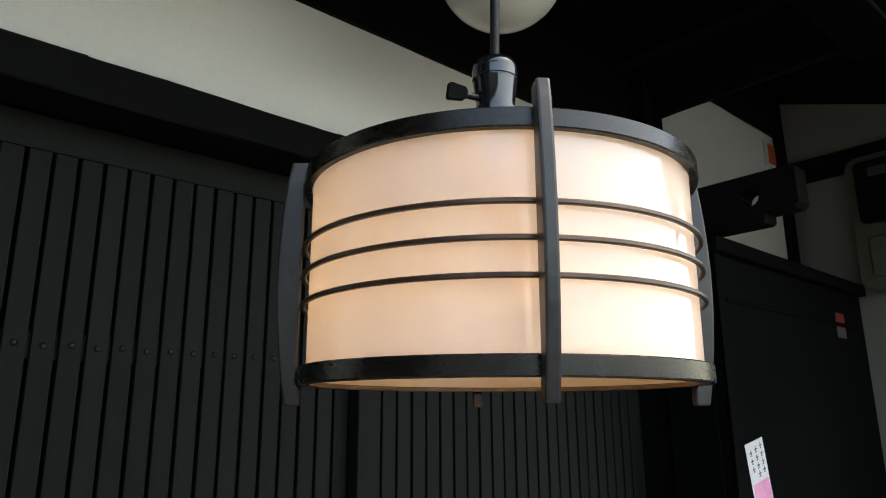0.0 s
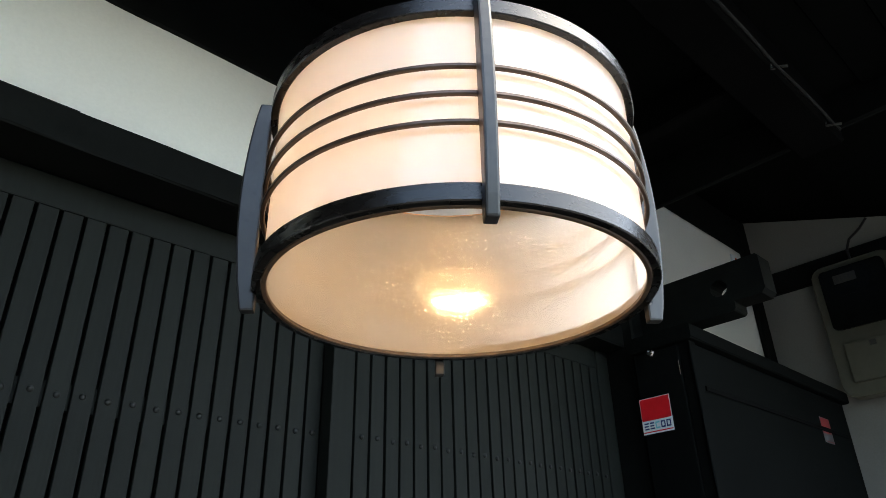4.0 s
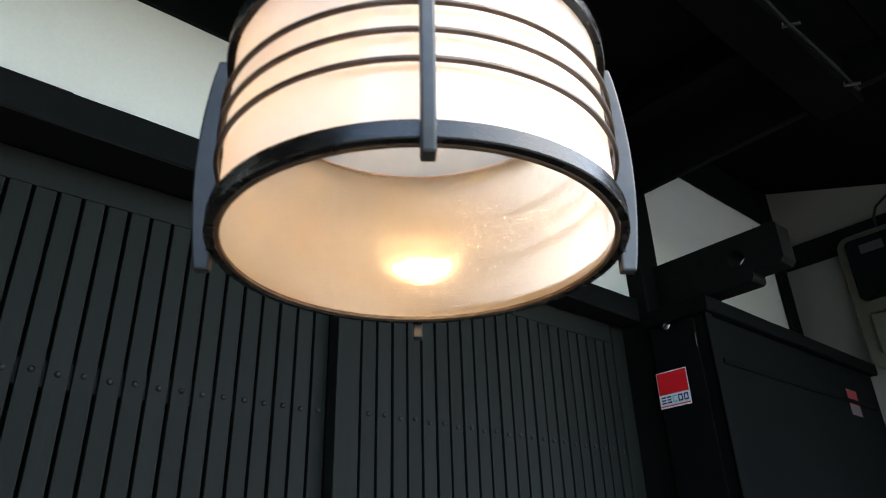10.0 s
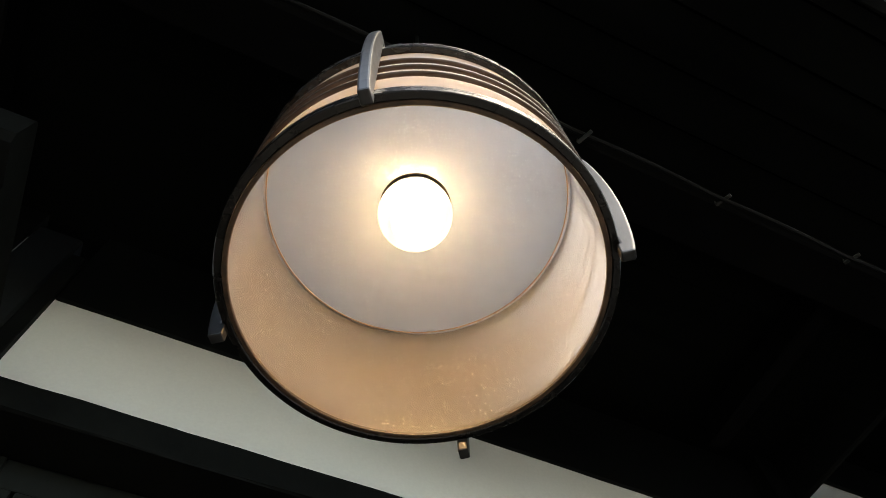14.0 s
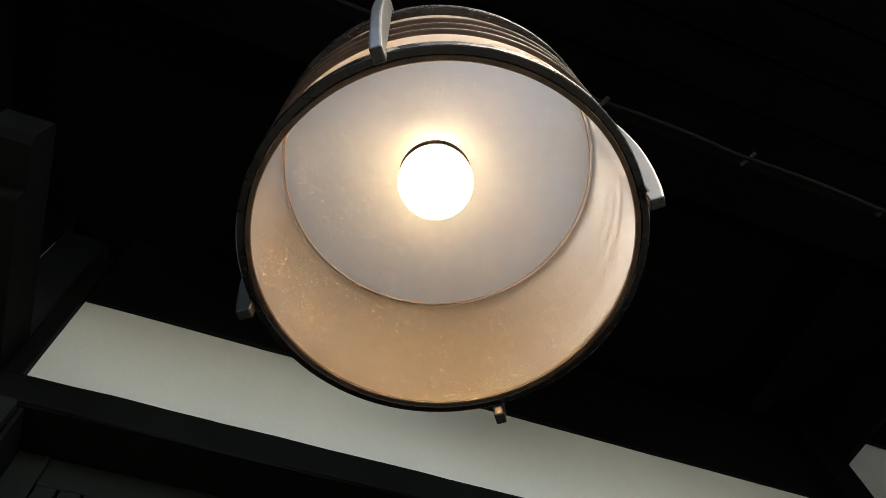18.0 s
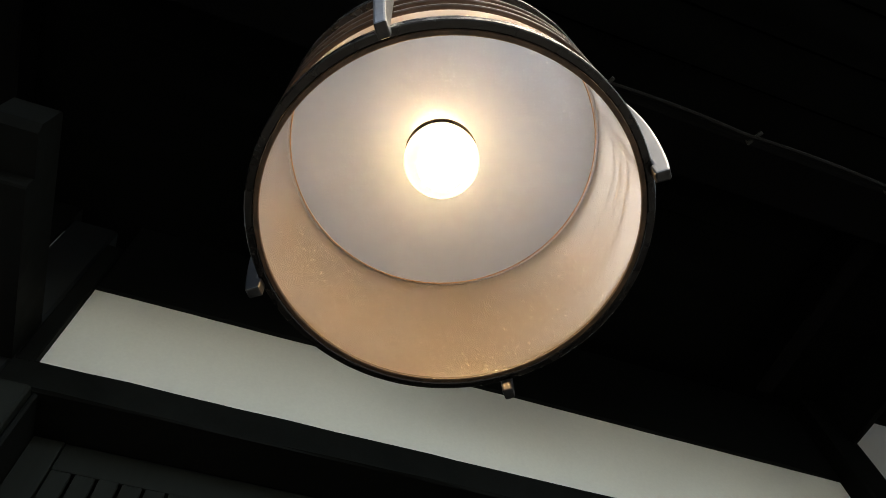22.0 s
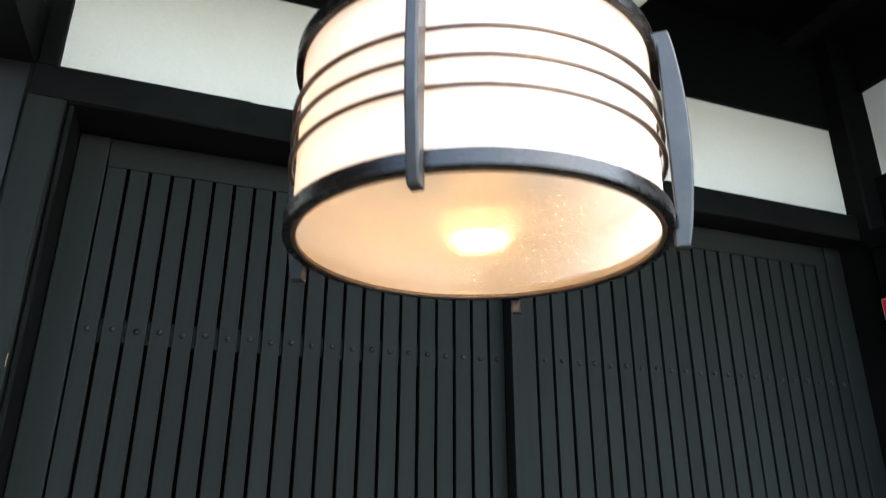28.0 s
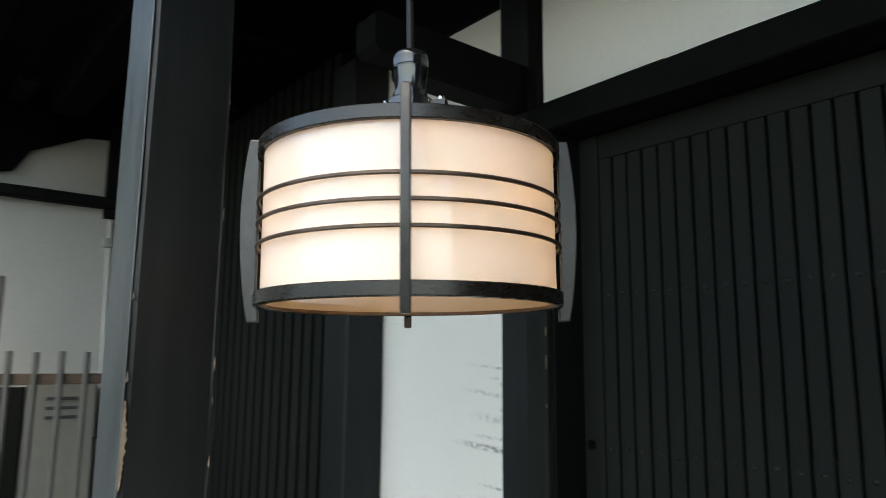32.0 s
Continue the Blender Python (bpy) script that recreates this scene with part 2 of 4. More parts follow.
def bulb_material(color, strength):
    """Frosted glass over the diodes, its shoulder glow raised to light the reflector disc."""
    m = bpy.data.materials.new("lit_bulb_glass")
    m.use_nodes = True
    nt = m.node_tree
    b = nt.nodes["Principled BSDF"]
    b.inputs["Base Color"].default_value = (0.9, 0.88, 0.8, 1)
    b.inputs["Roughness"].default_value = 0.3
    b.inputs["Emission Color"].default_value = (*color, 1)
    tc = nt.nodes.new("ShaderNodeTexCoord")
    sep = nt.nodes.new("ShaderNodeSeparateXYZ")
    nt.links.new(tc.outputs["Object"], sep.inputs[0])
    mr = nt.nodes.new("ShaderNodeMapRange")
    mr.interpolation_type = 'SMOOTHSTEP'
    for key, v in zip(("From Min", "From Max", "To Min", "To Max"), (1.795, 1.806, strength, strength * 2.8)):
        mr.inputs[key].default_value = v
    nt.links.new(sep.outputs[2], mr.inputs["Value"])
    nt.links.new(mr.outputs[0], b.inputs["Emission Strength"])
    clear = nt.nodes.new("ShaderNodeBsdfTransparent")
    mix = nt.nodes.new("ShaderNodeMixShader")
    mix.inputs[0].default_value = 0.5
    nt.links.new(clear.outputs[0], mix.inputs[1])
    nt.links.new(b.outputs[0], mix.inputs[2])
    nt.links.new(mix.outputs[0], nt.nodes["Material Output"].inputs["Surface"])
    return m


def plain_glow(name, color, strength):
    m = bpy.data.materials.new(name)
    m.use_nodes = True
    b = m.node_tree.nodes["Principled BSDF"]
    b.inputs["Emission Color"].default_value = (*color, 1)
    b.inputs["Emission Strength"].default_value = strength
    return m


M_SHADE = shade_material()
# white disc; the blue in its base stands in for cool daylight
M_PLATE = mat("blue_tinted_enamel_reflector", (0.52, 0.63, 0.82), 0.12, var=0.03, scale=12, bump=0.01, spec=1.0)
M_CLEAR = clear_material()
M_BULB = bulb_material((1.0, 0.69, 0.39), 0.17)
M_CORE = plain_glow("lit_diodes", (1.0, 0.62, 0.33), 27)
M_COLLAR = mat("white_bulb_collar", (0.75, 0.73, 0.70), 0.4, var=0.03, scale=40, bump=0.01)


def speckle(m, scale=7.5, size_most=0.034, color=(0.22, 0.19, 0.15, 1)):
    """Sparse small specks and chips."""
    nt = m.node_tree
    b = nt.nodes["Principled BSDF"]
    tc = nt.nodes.new("ShaderNodeTexCoord")
    v = nt.nodes.new("ShaderNodeTexVoronoi")
    v.inputs["Scale"].default_value = scale
    v.inputs["Randomness"].default_value = 1.0
    nt.links.new(tc.outputs["Object"], v.inputs["Vector"])
    wob = nt.nodes.new("ShaderNodeTexNoise")
    wob.inputs["Scale"].default_value, wob.inputs["Detail"].default_value = 220, 3
    nt.links.new(tc.outputs["Object"], wob.inputs["Vector"])
    size = nt.nodes.new("ShaderNodeMapRange")
    nt.links.new(wob.outputs["Fac"], size.inputs["Value"])
    size.inputs["To Min"].default_value, size.inputs["To Max"].default_value = 0.0, size_most
    less = nt.nodes.new("ShaderNodeMath")
    less.operation = 'LESS_THAN'
    nt.links.new(v.outputs["Distance"], less.inputs[0])
    nt.links.new(size.outputs[0], less.inputs[1])
    half = nt.nodes.new("ShaderNodeMath")
    half.operation = 'MULTIPLY'
    half.inputs[1].default_value = 0.6
    nt.links.new(less.outputs[0], half.inputs[0])
    mixc = nt.nodes.new("ShaderNodeMix")
    mixc.data_type = 'RGBA'
    old = b.inputs["Base Color"].links[0].from_socket
    nt.links.new(half.outputs[0], mixc.inputs["Factor"])
    nt.links.new(old, mixc.inputs["A"])
    mixc.inputs["B"].default_value = color
    nt.links.new(mixc.outputs["Result"], b.inputs["Base Color"])


speckle(M_PLASTER)
speckle(M_FIN, 55, 0.20, (0.006, 0.006, 0.006, 1))
speckle(M_FIN, 34, 0.13, (0.07, 0.068, 0.064, 1))
speckle(M_LAMPBLACK, 16, 0.05, (0.04, 0.03, 0.022, 1))


def scuffed_plaster():
    """The plaster beside the post, with grey scuff streaks low down by the post."""
    m = M_PLASTER.copy()
    m.name = "scuffed_white_plaster"
    nt = m.node_tree
    b = nt.nodes["Principled BSDF"]
    tc = nt.nodes.new("ShaderNodeTexCoord")
    sep = nt.nodes.new("ShaderNodeSeparateXYZ")
    nt.links.new(tc.outputs["Object"], sep.inputs[0])
    mp = nt.nodes.new("ShaderNodeMapping")
    mp.inputs["Scale"].default_value = (95, 1, 80)
    nt.links.new(tc.outputs["Object"], mp.inputs["Vector"])
    n = nt.nodes.new("ShaderNodeTexNoise")
    n.inputs["Scale"].default_value, n.inputs["Detail"].default_value = 1.0, 6
    n.inputs["Roughness"].default_value = 0.8
    nt.links.new(mp.outputs[0], n.inputs["Vector"])

    def ramp(src, a, b_, lo=0.0, hi=1.0):
        r = nt.nodes.new("ShaderNodeMapRange")
        r.interpolation_type = 'SMOOTHSTEP'
        for key, v in zip(("From Min", "From Max", "To Min", "To Max"), (a, b_, lo, hi)):
            r.inputs[key].default_value = v
        nt.links.new(src, r.inputs["Value"])
        return r.outputs[0]

    def times(p, q):
        r = nt.nodes.new("ShaderNodeMath")
        r.operation = 'MULTIPLY'
        nt.links.new(p, r.inputs[0])
        nt.links.new(q, r.inputs[1])
        return r.outputs[0]

    def math_node(op, p, q):
        r = nt.nodes.new("ShaderNodeMath")
        r.operation = op
        for k, v in enumerate((p, q)):
            if isinstance(v, (int, float)):
                r.inputs[k].default_value = v
            else:
                nt.links.new(v, r.inputs[k])
        return r.outputs[0]

    streak = None
    grain = ramp(n.outputs["Fac"], 0.42, 0.60)
    # height at the post, rise away from it, half width, reach, strength
    for z0, rise, half, reach, amount in ((1.598, 0.08, 0.005, 0.15, 0.42), (1.575, 0.04, 0.004, 0.06, 0.3), (1.536, 0.09, 0.008, 0.17, 0.28), (1.483, 0.03, 0.015, 0.14, 0.22),
                                          (1.440, 0.03, 0.006, 0.12, 0.4), (1.414, 0.05, 0.011, 0.19, 0.6), (1.330, 0.05, 0.005, 0.10, 0.4), (1.255, 0.05, 0.008, 0.14, 0.35)):
        away = math_node('SUBTRACT', -0.609, sep.outputs[0])
        centre = math_node('ADD', z0, math_node('MULTIPLY', away, rise))
        off = math_node('ABSOLUTE', math_node('SUBTRACT', sep.outputs[2], centre), 0)
        line = times(ramp(off, half, half * 0.2), ramp(away, reach, reach * 0.25))
        line = math_node('MULTIPLY', times(line, grain), min(1.0, amount * 1.5))
        streak = line if streak is None else math_node('MAXIMUM', streak, line)
    mixc = nt.nodes.new("ShaderNodeMix")
    mixc.data_type = 'RGBA'
    old = b.inputs["Base Color"].links[0].from_socket
    nt.links.new(streak, mixc.inputs["Factor"])
    nt.links.new(old, mixc.inputs["A"])
    mixc.inputs["B"].default_value = (0.10, 0.105, 0.105, 1)
    nt.links.new(mixc.outputs["Result"], b.inputs["Base Color"])
    return m


M_SCUFF = scuffed_plaster()


# ---- builders ----
def link(name, bm, material, parent=None, label="", smooth=False):
    me = bpy.data.meshes.new(name)
    bm.to_mesh(me)
    bm.free()
    if smooth:
        for p in me.polygons:
            p.use_smooth = True
        me.set_sharp_from_angle(angle=radians(35))
    me.materials.append(material)
    ob = new(name, me)
    if parent:
        ob.parent = parent
    if label:
        ob["label"] = label
    return ob


def part(name, bm, material, parent, label="", smooth=False):
    return link(name, bm, material, parent, label, smooth)


def share(name, me, parent, m=None, label=""):
    ob = new(name, me)
    ob.parent = parent
    if m is not None:
        ob.matrix_local = m
    if label:
        ob["label"] = label
    return ob


def empty(name, x=0, y=0, z=0):
    ob = new(name)
    ob.location = (x, y, z)
    ob.empty_display_size = 0.05
    return ob


def box(x0, x1, y0, y1, z0, z1, bevel=0.004, bm=None):
    bm = bm or bmesh.new()
    made = bmesh.ops.create_cube(bm, size=1)["verts"]
    bmesh.ops.transform(bm, matrix=Matrix.LocRotScale(((x0 + x1) / 2, (y0 + y1) / 2, (z0 + z1) / 2), None, (x1 - x0, y1 - y0, z1 - z0)), verts=made)
    if bevel:
        edges = list({e for v in made for e in v.link_edges})
        bmesh.ops.bevel(bm, geom=edges, offset=bevel, segments=2, profile=0.6, affect='EDGES')
    return bm


def beam(x0, x1, y0, y1, z0, z1, axis, bevel=0.006, wobble=0.0015, step=0.09, seed=0):
    """A timber with worn, slightly uneven edges along its length."""
    lo, hi = [x0, y0, z0], [x1, y1, z1]
    o = [i for i in range(3) if i != axis]
    n = max(2, int((hi[axis] - lo[axis]) / step))
    b = bevel
    u0, u1, v0, v1 = lo[o[0]], hi[o[0]], lo[o[1]], hi[o[1]]
    prof = [(u0 + b, v0), (u1 - b, v0), (u1, v0 + b), (u1, v1 - b), (u1 - b, v1), (u0 + b, v1), (u0, v1 - b), (u0, v0 + b)]
    bm = bmesh.new()
    rows = []
    for i in range(n + 1):
        s = lo[axis] + (hi[axis] - lo[axis]) * i / n
        row = []
        for k, (u, v) in enumerate(prof):
            d = noise.noise_vector(Vector((s * 6.1 + seed, k * 3.7, seed * 1.7))) * wobble
            co = [0, 0, 0]
            co[axis], co[o[0]], co[o[1]] = s, u + d[0], v + d[1]
            row.append(bm.verts.new(co))
        rows.append(row)
    for a, c in zip(rows, rows[1:]):
        for k in range(8):
            bm.faces.new((a[k], a[(k + 1) % 8], c[(k + 1) % 8], c[k]))
    bm.faces.new(rows[0])
    bm.faces.new(list(reversed(rows[-1])))
    bmesh.ops.recalc_face_normals(bm, faces=bm.faces)
    return bm


def lathe(profile, steps=64, closed=False, bm=None):
    """A solid of revolution about z from (radius, height) pairs."""
    bm = bm or bmesh.new()
    rows = []
    for i in range(steps):
        a = 2 * math.pi * i / steps
        rows.append([bm.verts.new((r * math.cos(a), r * math.sin(a), z)) for r, z in profile])
    n = len(profile)
    for i in range(steps):
        p, q = rows[i], rows[(i + 1) % steps]
        for k in range(n if closed else n - 1):
            bm.faces.new((p[k], q[k], q[(k + 1) % n], p[(k + 1) % n]))
    if not closed:
        for k in (0, n - 1):
            if profile[k][0] > 1e-6:
                bm.faces.new([row[k] for row in rows])
    bmesh.ops.remove_doubles(bm, verts=bm.verts, dist=1e-6)
    bmesh.ops.recalc_face_normals(bm, faces=bm.faces)
    return bm


def prism(points, axis, a0, a1, bevel=0.003):
    """A flat outline, extruded along an axis from a0 to a1."""
    bm = bmesh.new()
    o = [i for i in range(3) if i != axis]
    rows = []
    for s in (a0, a1):
        row = []
        for u, v in points:
            co = [0, 0, 0]
            co[axis], co[o[0]], co[o[1]] = s, u, v
            row.append(bm.verts.new(co))
        rows.append(row)
    n = len(points)
    for k in range(n):
        bm.faces.new((rows[0][k], rows[0][(k + 1) % n], rows[1][(k + 1) % n], rows[1][k]))
    bm.faces.new(rows[0])
    bm.faces.new(list(reversed(rows[1])))
    bmesh.ops.recalc_face_normals(bm, faces=bm.faces)
    if bevel:
        bmesh.ops.bevel(bm, geom=list(bm.edges), offset=bevel, segments=2, profile=0.6, affect='EDGES')
    return bm


def tube(points, radius, steps=10):
    bm = bmesh.new()
    pts = [Vector(p) for p in points]
    rows = []
    for i, p in enumerate(pts):
        d = (pts[min(i + 1, len(pts) - 1)] - pts[max(i - 1, 0)]).normalized()
        s = d.orthogonal().normalized() if i == 0 else (s - d * s.dot(d)).normalized()
        t = d.cross(s)
        rows.append([bm.verts.new(p + radius * (math.cos(a) * s + math.sin(a) * t)) for a in (2 * math.pi * k / steps for k in range(steps))])
    for a, c in zip(rows, rows[1:]):
        for k in range(steps):
            bm.faces.new((a[k], a[(k + 1) % steps], c[(k + 1) % steps], c[k]))
    bm.faces.new(list(reversed(rows[0])))
    bm.faces.new(rows[-1])
    bmesh.ops.recalc_face_normals(bm, faces=bm.faces)
    return bm


def structure(ob, label, category):
    return tagged(ob, label, category, kind="structure")


# ---- ground and walls ----
bm = bmesh.new()
bmesh.ops.create_grid(bm, x_segments=40, y_segments=40, size=60)
structure(link("ground", bm, M_STONE), "grey stone paving before the gate", "ground")

WY = 0.725  # face of the plaster over the door
structure(link("wall_over_door", box(-0.50, 1.41, WY, WY + 0.09, 2.17, 2.60, 0), M_PLASTER), "white plaster panel between dark beams above the door", "wall")
structure(link("wall_left", box(-1.13, -0.56, 0.716, 0.80, 0, 2.62, 0), M_SCUFF), "white plaster wall beside the door post, scuffed grey low down", "wall")
structure(link("wall_back_right", box(1.47, 2.53, 0.725, 0.82, 0, 3.1, 0), M_PLASTER), "white plaster wall above the dark shutter box", "wall")
structure(link("wall_right", box(2.52, 2.64, -0.30, 0.82, 0, 3.1, 0), M_SHADEDPLASTER), "white plaster side wall that carries the meter, shade put into its colour", "wall")
# out of view; added so that its height limits the low sky light
structure(link("wall_opposite", box(-14, 14, -6.3, -6.0, 0, 2.1, 0), M_FARPLASTER), "plain unseen wall added across the lane", "wall")
structure(link("wall_behind_door", box(-0.60, 1.52, 1.10, 1.2, 0, 2.6, 0), M_DARK), "unseen dark wall added to close the passage behind the slatted doors", "wall")

# ---- timber frame ----
structure(link("post_left", beam(-0.610, -0.512, 0.711, 0.86, 0, 2.67, 2, seed=1), M_POST), "dark grey door post with worn edges", "post")
structure(link("jamb_left", beam(-0.510, -0.450, 0.690, 0.86, 0, 2.120, 2, 0.004, seed=2), M_SLAT), "dark grey jamb board beside the door post", "jamb")
structure(link("jamb_strip", beam(-0.449, -0.440, 0.705, 0.86, 0, 2.120, 2, 0.003, seed=17), M_BEAM), "black jamb strip beside the sliding door", "jamb")
structure(link("post_strip", beam(-0.510, -0.478, 0.706, 0.86, 2.192, 2.60, 2, 0.003, seed=18), M_BEAM), "black strip between the post and the plaster panel", "jamb")
structure(link("post_right", beam(1.372, 1.467, 0.668, 0.86, 0, 2.95, 2, seed=3), M_BEAM), "black stained door post", "post")
structure(link("lintel", beam(-0.509, 1.370, 0.700, 0.86, 2.122, 2.190, 0, 0.004, wobble=0.0035, seed=4), M_BEAM), "black stained lintel beam over the sliding doors", "beam")
structure(link("door_header", beam(-0.452, 1.370, 0.840, 0.90, 2.062, 2.12, 0, 0.003, seed=5), M_DARK), "dark grooved header of the sliding doors", "beam")
structure(link("wall_plate", beam(-0.476, 1.370, 0.718, 0.80, 2.454, 2.735, 0, 0.004, seed=6), M_BEAM), "black wall plate beam under the eave", "beam")
structure(link("wall_plate_left", beam(-2.6, -0.611, 0.704, 0.80, 2.484, 2.72, 0, 0.004, seed=16), M_BEAM), "black wall plate beam under the eave", "beam")
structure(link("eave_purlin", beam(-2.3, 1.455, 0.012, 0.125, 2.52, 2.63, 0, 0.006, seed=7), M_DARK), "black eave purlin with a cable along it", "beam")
structure(link("barge_board", beam(1.435, 1.453, -0.50, 0.666, 2.554, 2.80, 1, 0.005, seed=8), M_BEAM), "black barge board at the end of the gate roof", "beam")


def chips(parent, x, y, spots, dx, dy, seed):
    """Slivers of bare pale wood along a worn corner."""
    rnd = random.Random(seed)
    for z0, z1, w in spots:
        n = max(3, int((z1 - z0) / 0.004))
        bm = bmesh.new()
        rows = []
        for k in range(n + 1):
            s = w * (0.25 + 0.75 * math.sin(math.pi * k / n)) * rnd.uniform(0.5, 1.2)
            z = z0 + (z1 - z0) * k / n
            rows.append([bm.verts.new((x - dx * s, y + dy * 0.0007, z)), bm.verts.new((x + dx * 0.0007, y + dy * 0.0007, z)), bm.verts.new((x + dx * 0.0007, y - dy * s, z))])
        for a, c in zip(rows, rows[1:]):
            for j in range(2):
                bm.faces.new((a[j], a[j + 1], c[j + 1], c[j]))
        bmesh.ops.recalc_face_normals(bm, faces=bm.faces)
        part("chip", bm, M_BARE, parent, "bare pale wood where the paint is chipped")


chips(bpy.data.objects["jamb_left"], -0.4515, 0.6915, ((1.52, 1.53, 0.0012), (1.60, 1.63, 0.0016), (1.67, 1.69, 0.0012)), 1, -1, 5)
chips(bpy.data.objects["post_left"], -0.6085, 0.7125, ((1.50, 1.512, 0.002), (1.56, 1.566, 0.002)), -1, -1, 6)
lint = bpy.data.objects["lintel"]
part("paint_edge", beam(-0.476, -0.152, 0.7035, 0.724, 2.1895, 2.1918, 0, 0.001, 0.0008, 0.02, seed=71), M_BEAM, lint)
part("paint_edge", beam(0.30, 0.69, 0.7035, 0.724, 2.1895, 2.1912, 0, 0.001, 0.0008, 0.02, seed=72), M_BEAM, lint)
nail = part("nail", lathe([(0, -0.004), (0.003, -0.0035), (0.0045, -0.001), (0.0045, 0.002)], 14), M_DULLSTEEL, lint, "dull nail head")
nail.rotation_euler = (radians(-90), 0, 0)
nail.location = (0.775, 0.6995, 2.145)

# arms that carry the eave
def arm(x0, x1, z0, z1, end, back, name, hole=None):
    """A timber arm with a stepped, rounded nose, and a bolt hole through it where there is one."""
    nose = z0 + 0.026
    outer = [(back, z0), (back, z1), (end + 0.006, z1), (end, z1 - 0.006), (end, nose + 0.012), (end + 0.012, nose), (end + 0.088, nose)]
    outer += [(end + 0.100 - 0.012 * math.cos(a), z0 + 0.012 - 0.012 * math.sin(a)) for a in np.linspace(0, math.pi / 2, 5)]
    loops = [outer]
    if hole:
        loops.append([(hole[0] + 0.025 * math.cos(a), hole[1] + 0.024 * math.sin(a)) for a in np.linspace(0, 2 * math.pi, 17)[:-1]])
    bm = bmesh.new()
    edges = []
    for loop in loops:
        vs = [bm.verts.new((x0, y, z)) for y, z in loop]
        edges += [bm.edges.new((vs[k], vs[(k + 1) % len(vs)])) for k in range(len(vs))]
    faces = [f for f in bmesh.ops.triangle_fill(bm, use_beauty=True, use_dissolve=False, edges=edges)["geom"] if isinstance(f, bmesh.types.BMFace)]
    grown = bmesh.ops.extrude_face_region(bm, geom=faces)["geom"]
    bmesh.ops.translate(bm, vec=(x1 - x0, 0, 0), verts=[v for v in grown if isinstance(v, bmesh.types.BMVert)])
    bmesh.ops.recalc_face_normals(bm, faces=bm.faces)
    return structure(link(name, bm, M_BEAM), "black bracket arm reaching out from the post under the eave", "bracket")


arm(-0.583, -0.513, 2.190, 2.296, 0.285, 0.710, "bracket_arm_left")
arm(1.428, 1.498, 2.153, 2.293, 0.290, 0.667, "bracket_arm_right", (0.414, 2.228))

# boarded underside of the roof, one mesh
bm = bmesh.new()
for k in range(13):
    y0 = -0.506 + k * 0.108
    zc = 2.66 + 0.10 * y0
    box(-2.6, 1.434, max(y0 + 0.002, -0.433), y0 + 0.106, zc, zc + 0.02, 0, bm)
structure(link("ceiling", bm, M_ROOF), "near-black boards under the gate roof", "ceiling")
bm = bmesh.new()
# outer part is out of view, added to keep sky light off the meter wall
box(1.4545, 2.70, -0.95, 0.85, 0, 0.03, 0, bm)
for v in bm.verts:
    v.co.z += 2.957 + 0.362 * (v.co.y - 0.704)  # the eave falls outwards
structure(link("ceiling_right", bm, M_ROOF), "near-black boards under the house eave", "ceiling")
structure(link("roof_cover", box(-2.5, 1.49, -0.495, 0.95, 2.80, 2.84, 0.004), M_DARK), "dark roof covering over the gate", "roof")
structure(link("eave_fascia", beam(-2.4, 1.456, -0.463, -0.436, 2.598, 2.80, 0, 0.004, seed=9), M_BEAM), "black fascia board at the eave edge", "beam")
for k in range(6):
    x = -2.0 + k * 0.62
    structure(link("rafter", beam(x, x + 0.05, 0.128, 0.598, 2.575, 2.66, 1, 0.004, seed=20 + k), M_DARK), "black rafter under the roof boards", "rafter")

# right house corner
structure(link("corner_post", beam(2.437, 2.518, 0.704, 0.724, 0, 2.95, 2, seed=10), M_BEAM), "black corner post of the house wall", "post")
structure(link("top_beam", beam(1.489, 2.435, 0.712, 0.724, 2.78, 2.955, 0, seed=11), M_BEAM), "black beam along the top of the plaster", "beam")
structure(link("side_beam", beam(2.490, 2.518, -0.30, 0.702, 2.578, 2.674, 1, seed=12), M_BEAM), "black beam along the white side wall", "beam")

# ---- front post and slatted screen on the left ----
structure(link("front_post", beam(-0.612, -0.484, -0.128, -0.004, 0, 2.64, 2, 0.006, 0.0025, 0.04, seed=13), M_POSTGLOSS), "dark grey porch post with chipped edges", "post")
structure(link("screen_post", beam(-1.217, -1.089, 0.590, 0.714, 0, 2.483, 2, seed=14), M_POST), "dark grey post of the slatted screen", "post")
fp = bpy.data.objects["front_post"]
# thin paler sheet: the sky light on the post's front is in its colour
part("weathered_face", beam(-0.610, -0.486, -0.1318, -0.1292, 0.01, 2.63, 2, 0.001, 0.0012, 0.05, seed=19), M_SKYFACE, fp, "paler blue-grey face of the post, sky light put into its colour")
chips(fp, -0.4836, -0.1290, ((1.44, 1.56, 0.006), (1.585, 1.60, 0.003), (1.70, 1.71, 0.002)), 1, -1, 7)
chips(fp, -0.4838, -0.0058, ((1.46, 1.475, 0.0022), (1.55, 1.562, 0.002), (1.60, 1.62, 0.0018), (1.83, 1.85, 0.0018), (2.02, 2.026, 0.002)), 1, 1, 8)
screen = empty("slatted_screen", -1.70, 0.64, 0)
tagged(screen, "dark slatted timber screen between posts", "screen")
# near-black sheet that stands in for the shade between the slats
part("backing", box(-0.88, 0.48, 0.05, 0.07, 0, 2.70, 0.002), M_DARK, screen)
bm = box(-0.021, 0.021, -0.02, 0.02, 0.02, 2.56, 0.003)
first = part("slat", bm, M_SLAT, screen)
first.location = (0.46, 0, 0)
for k in range(1, 21):
    share("slat", first.data, screen, Matrix.Translation((0.46 - 0.0665 * k, 0, 0)))
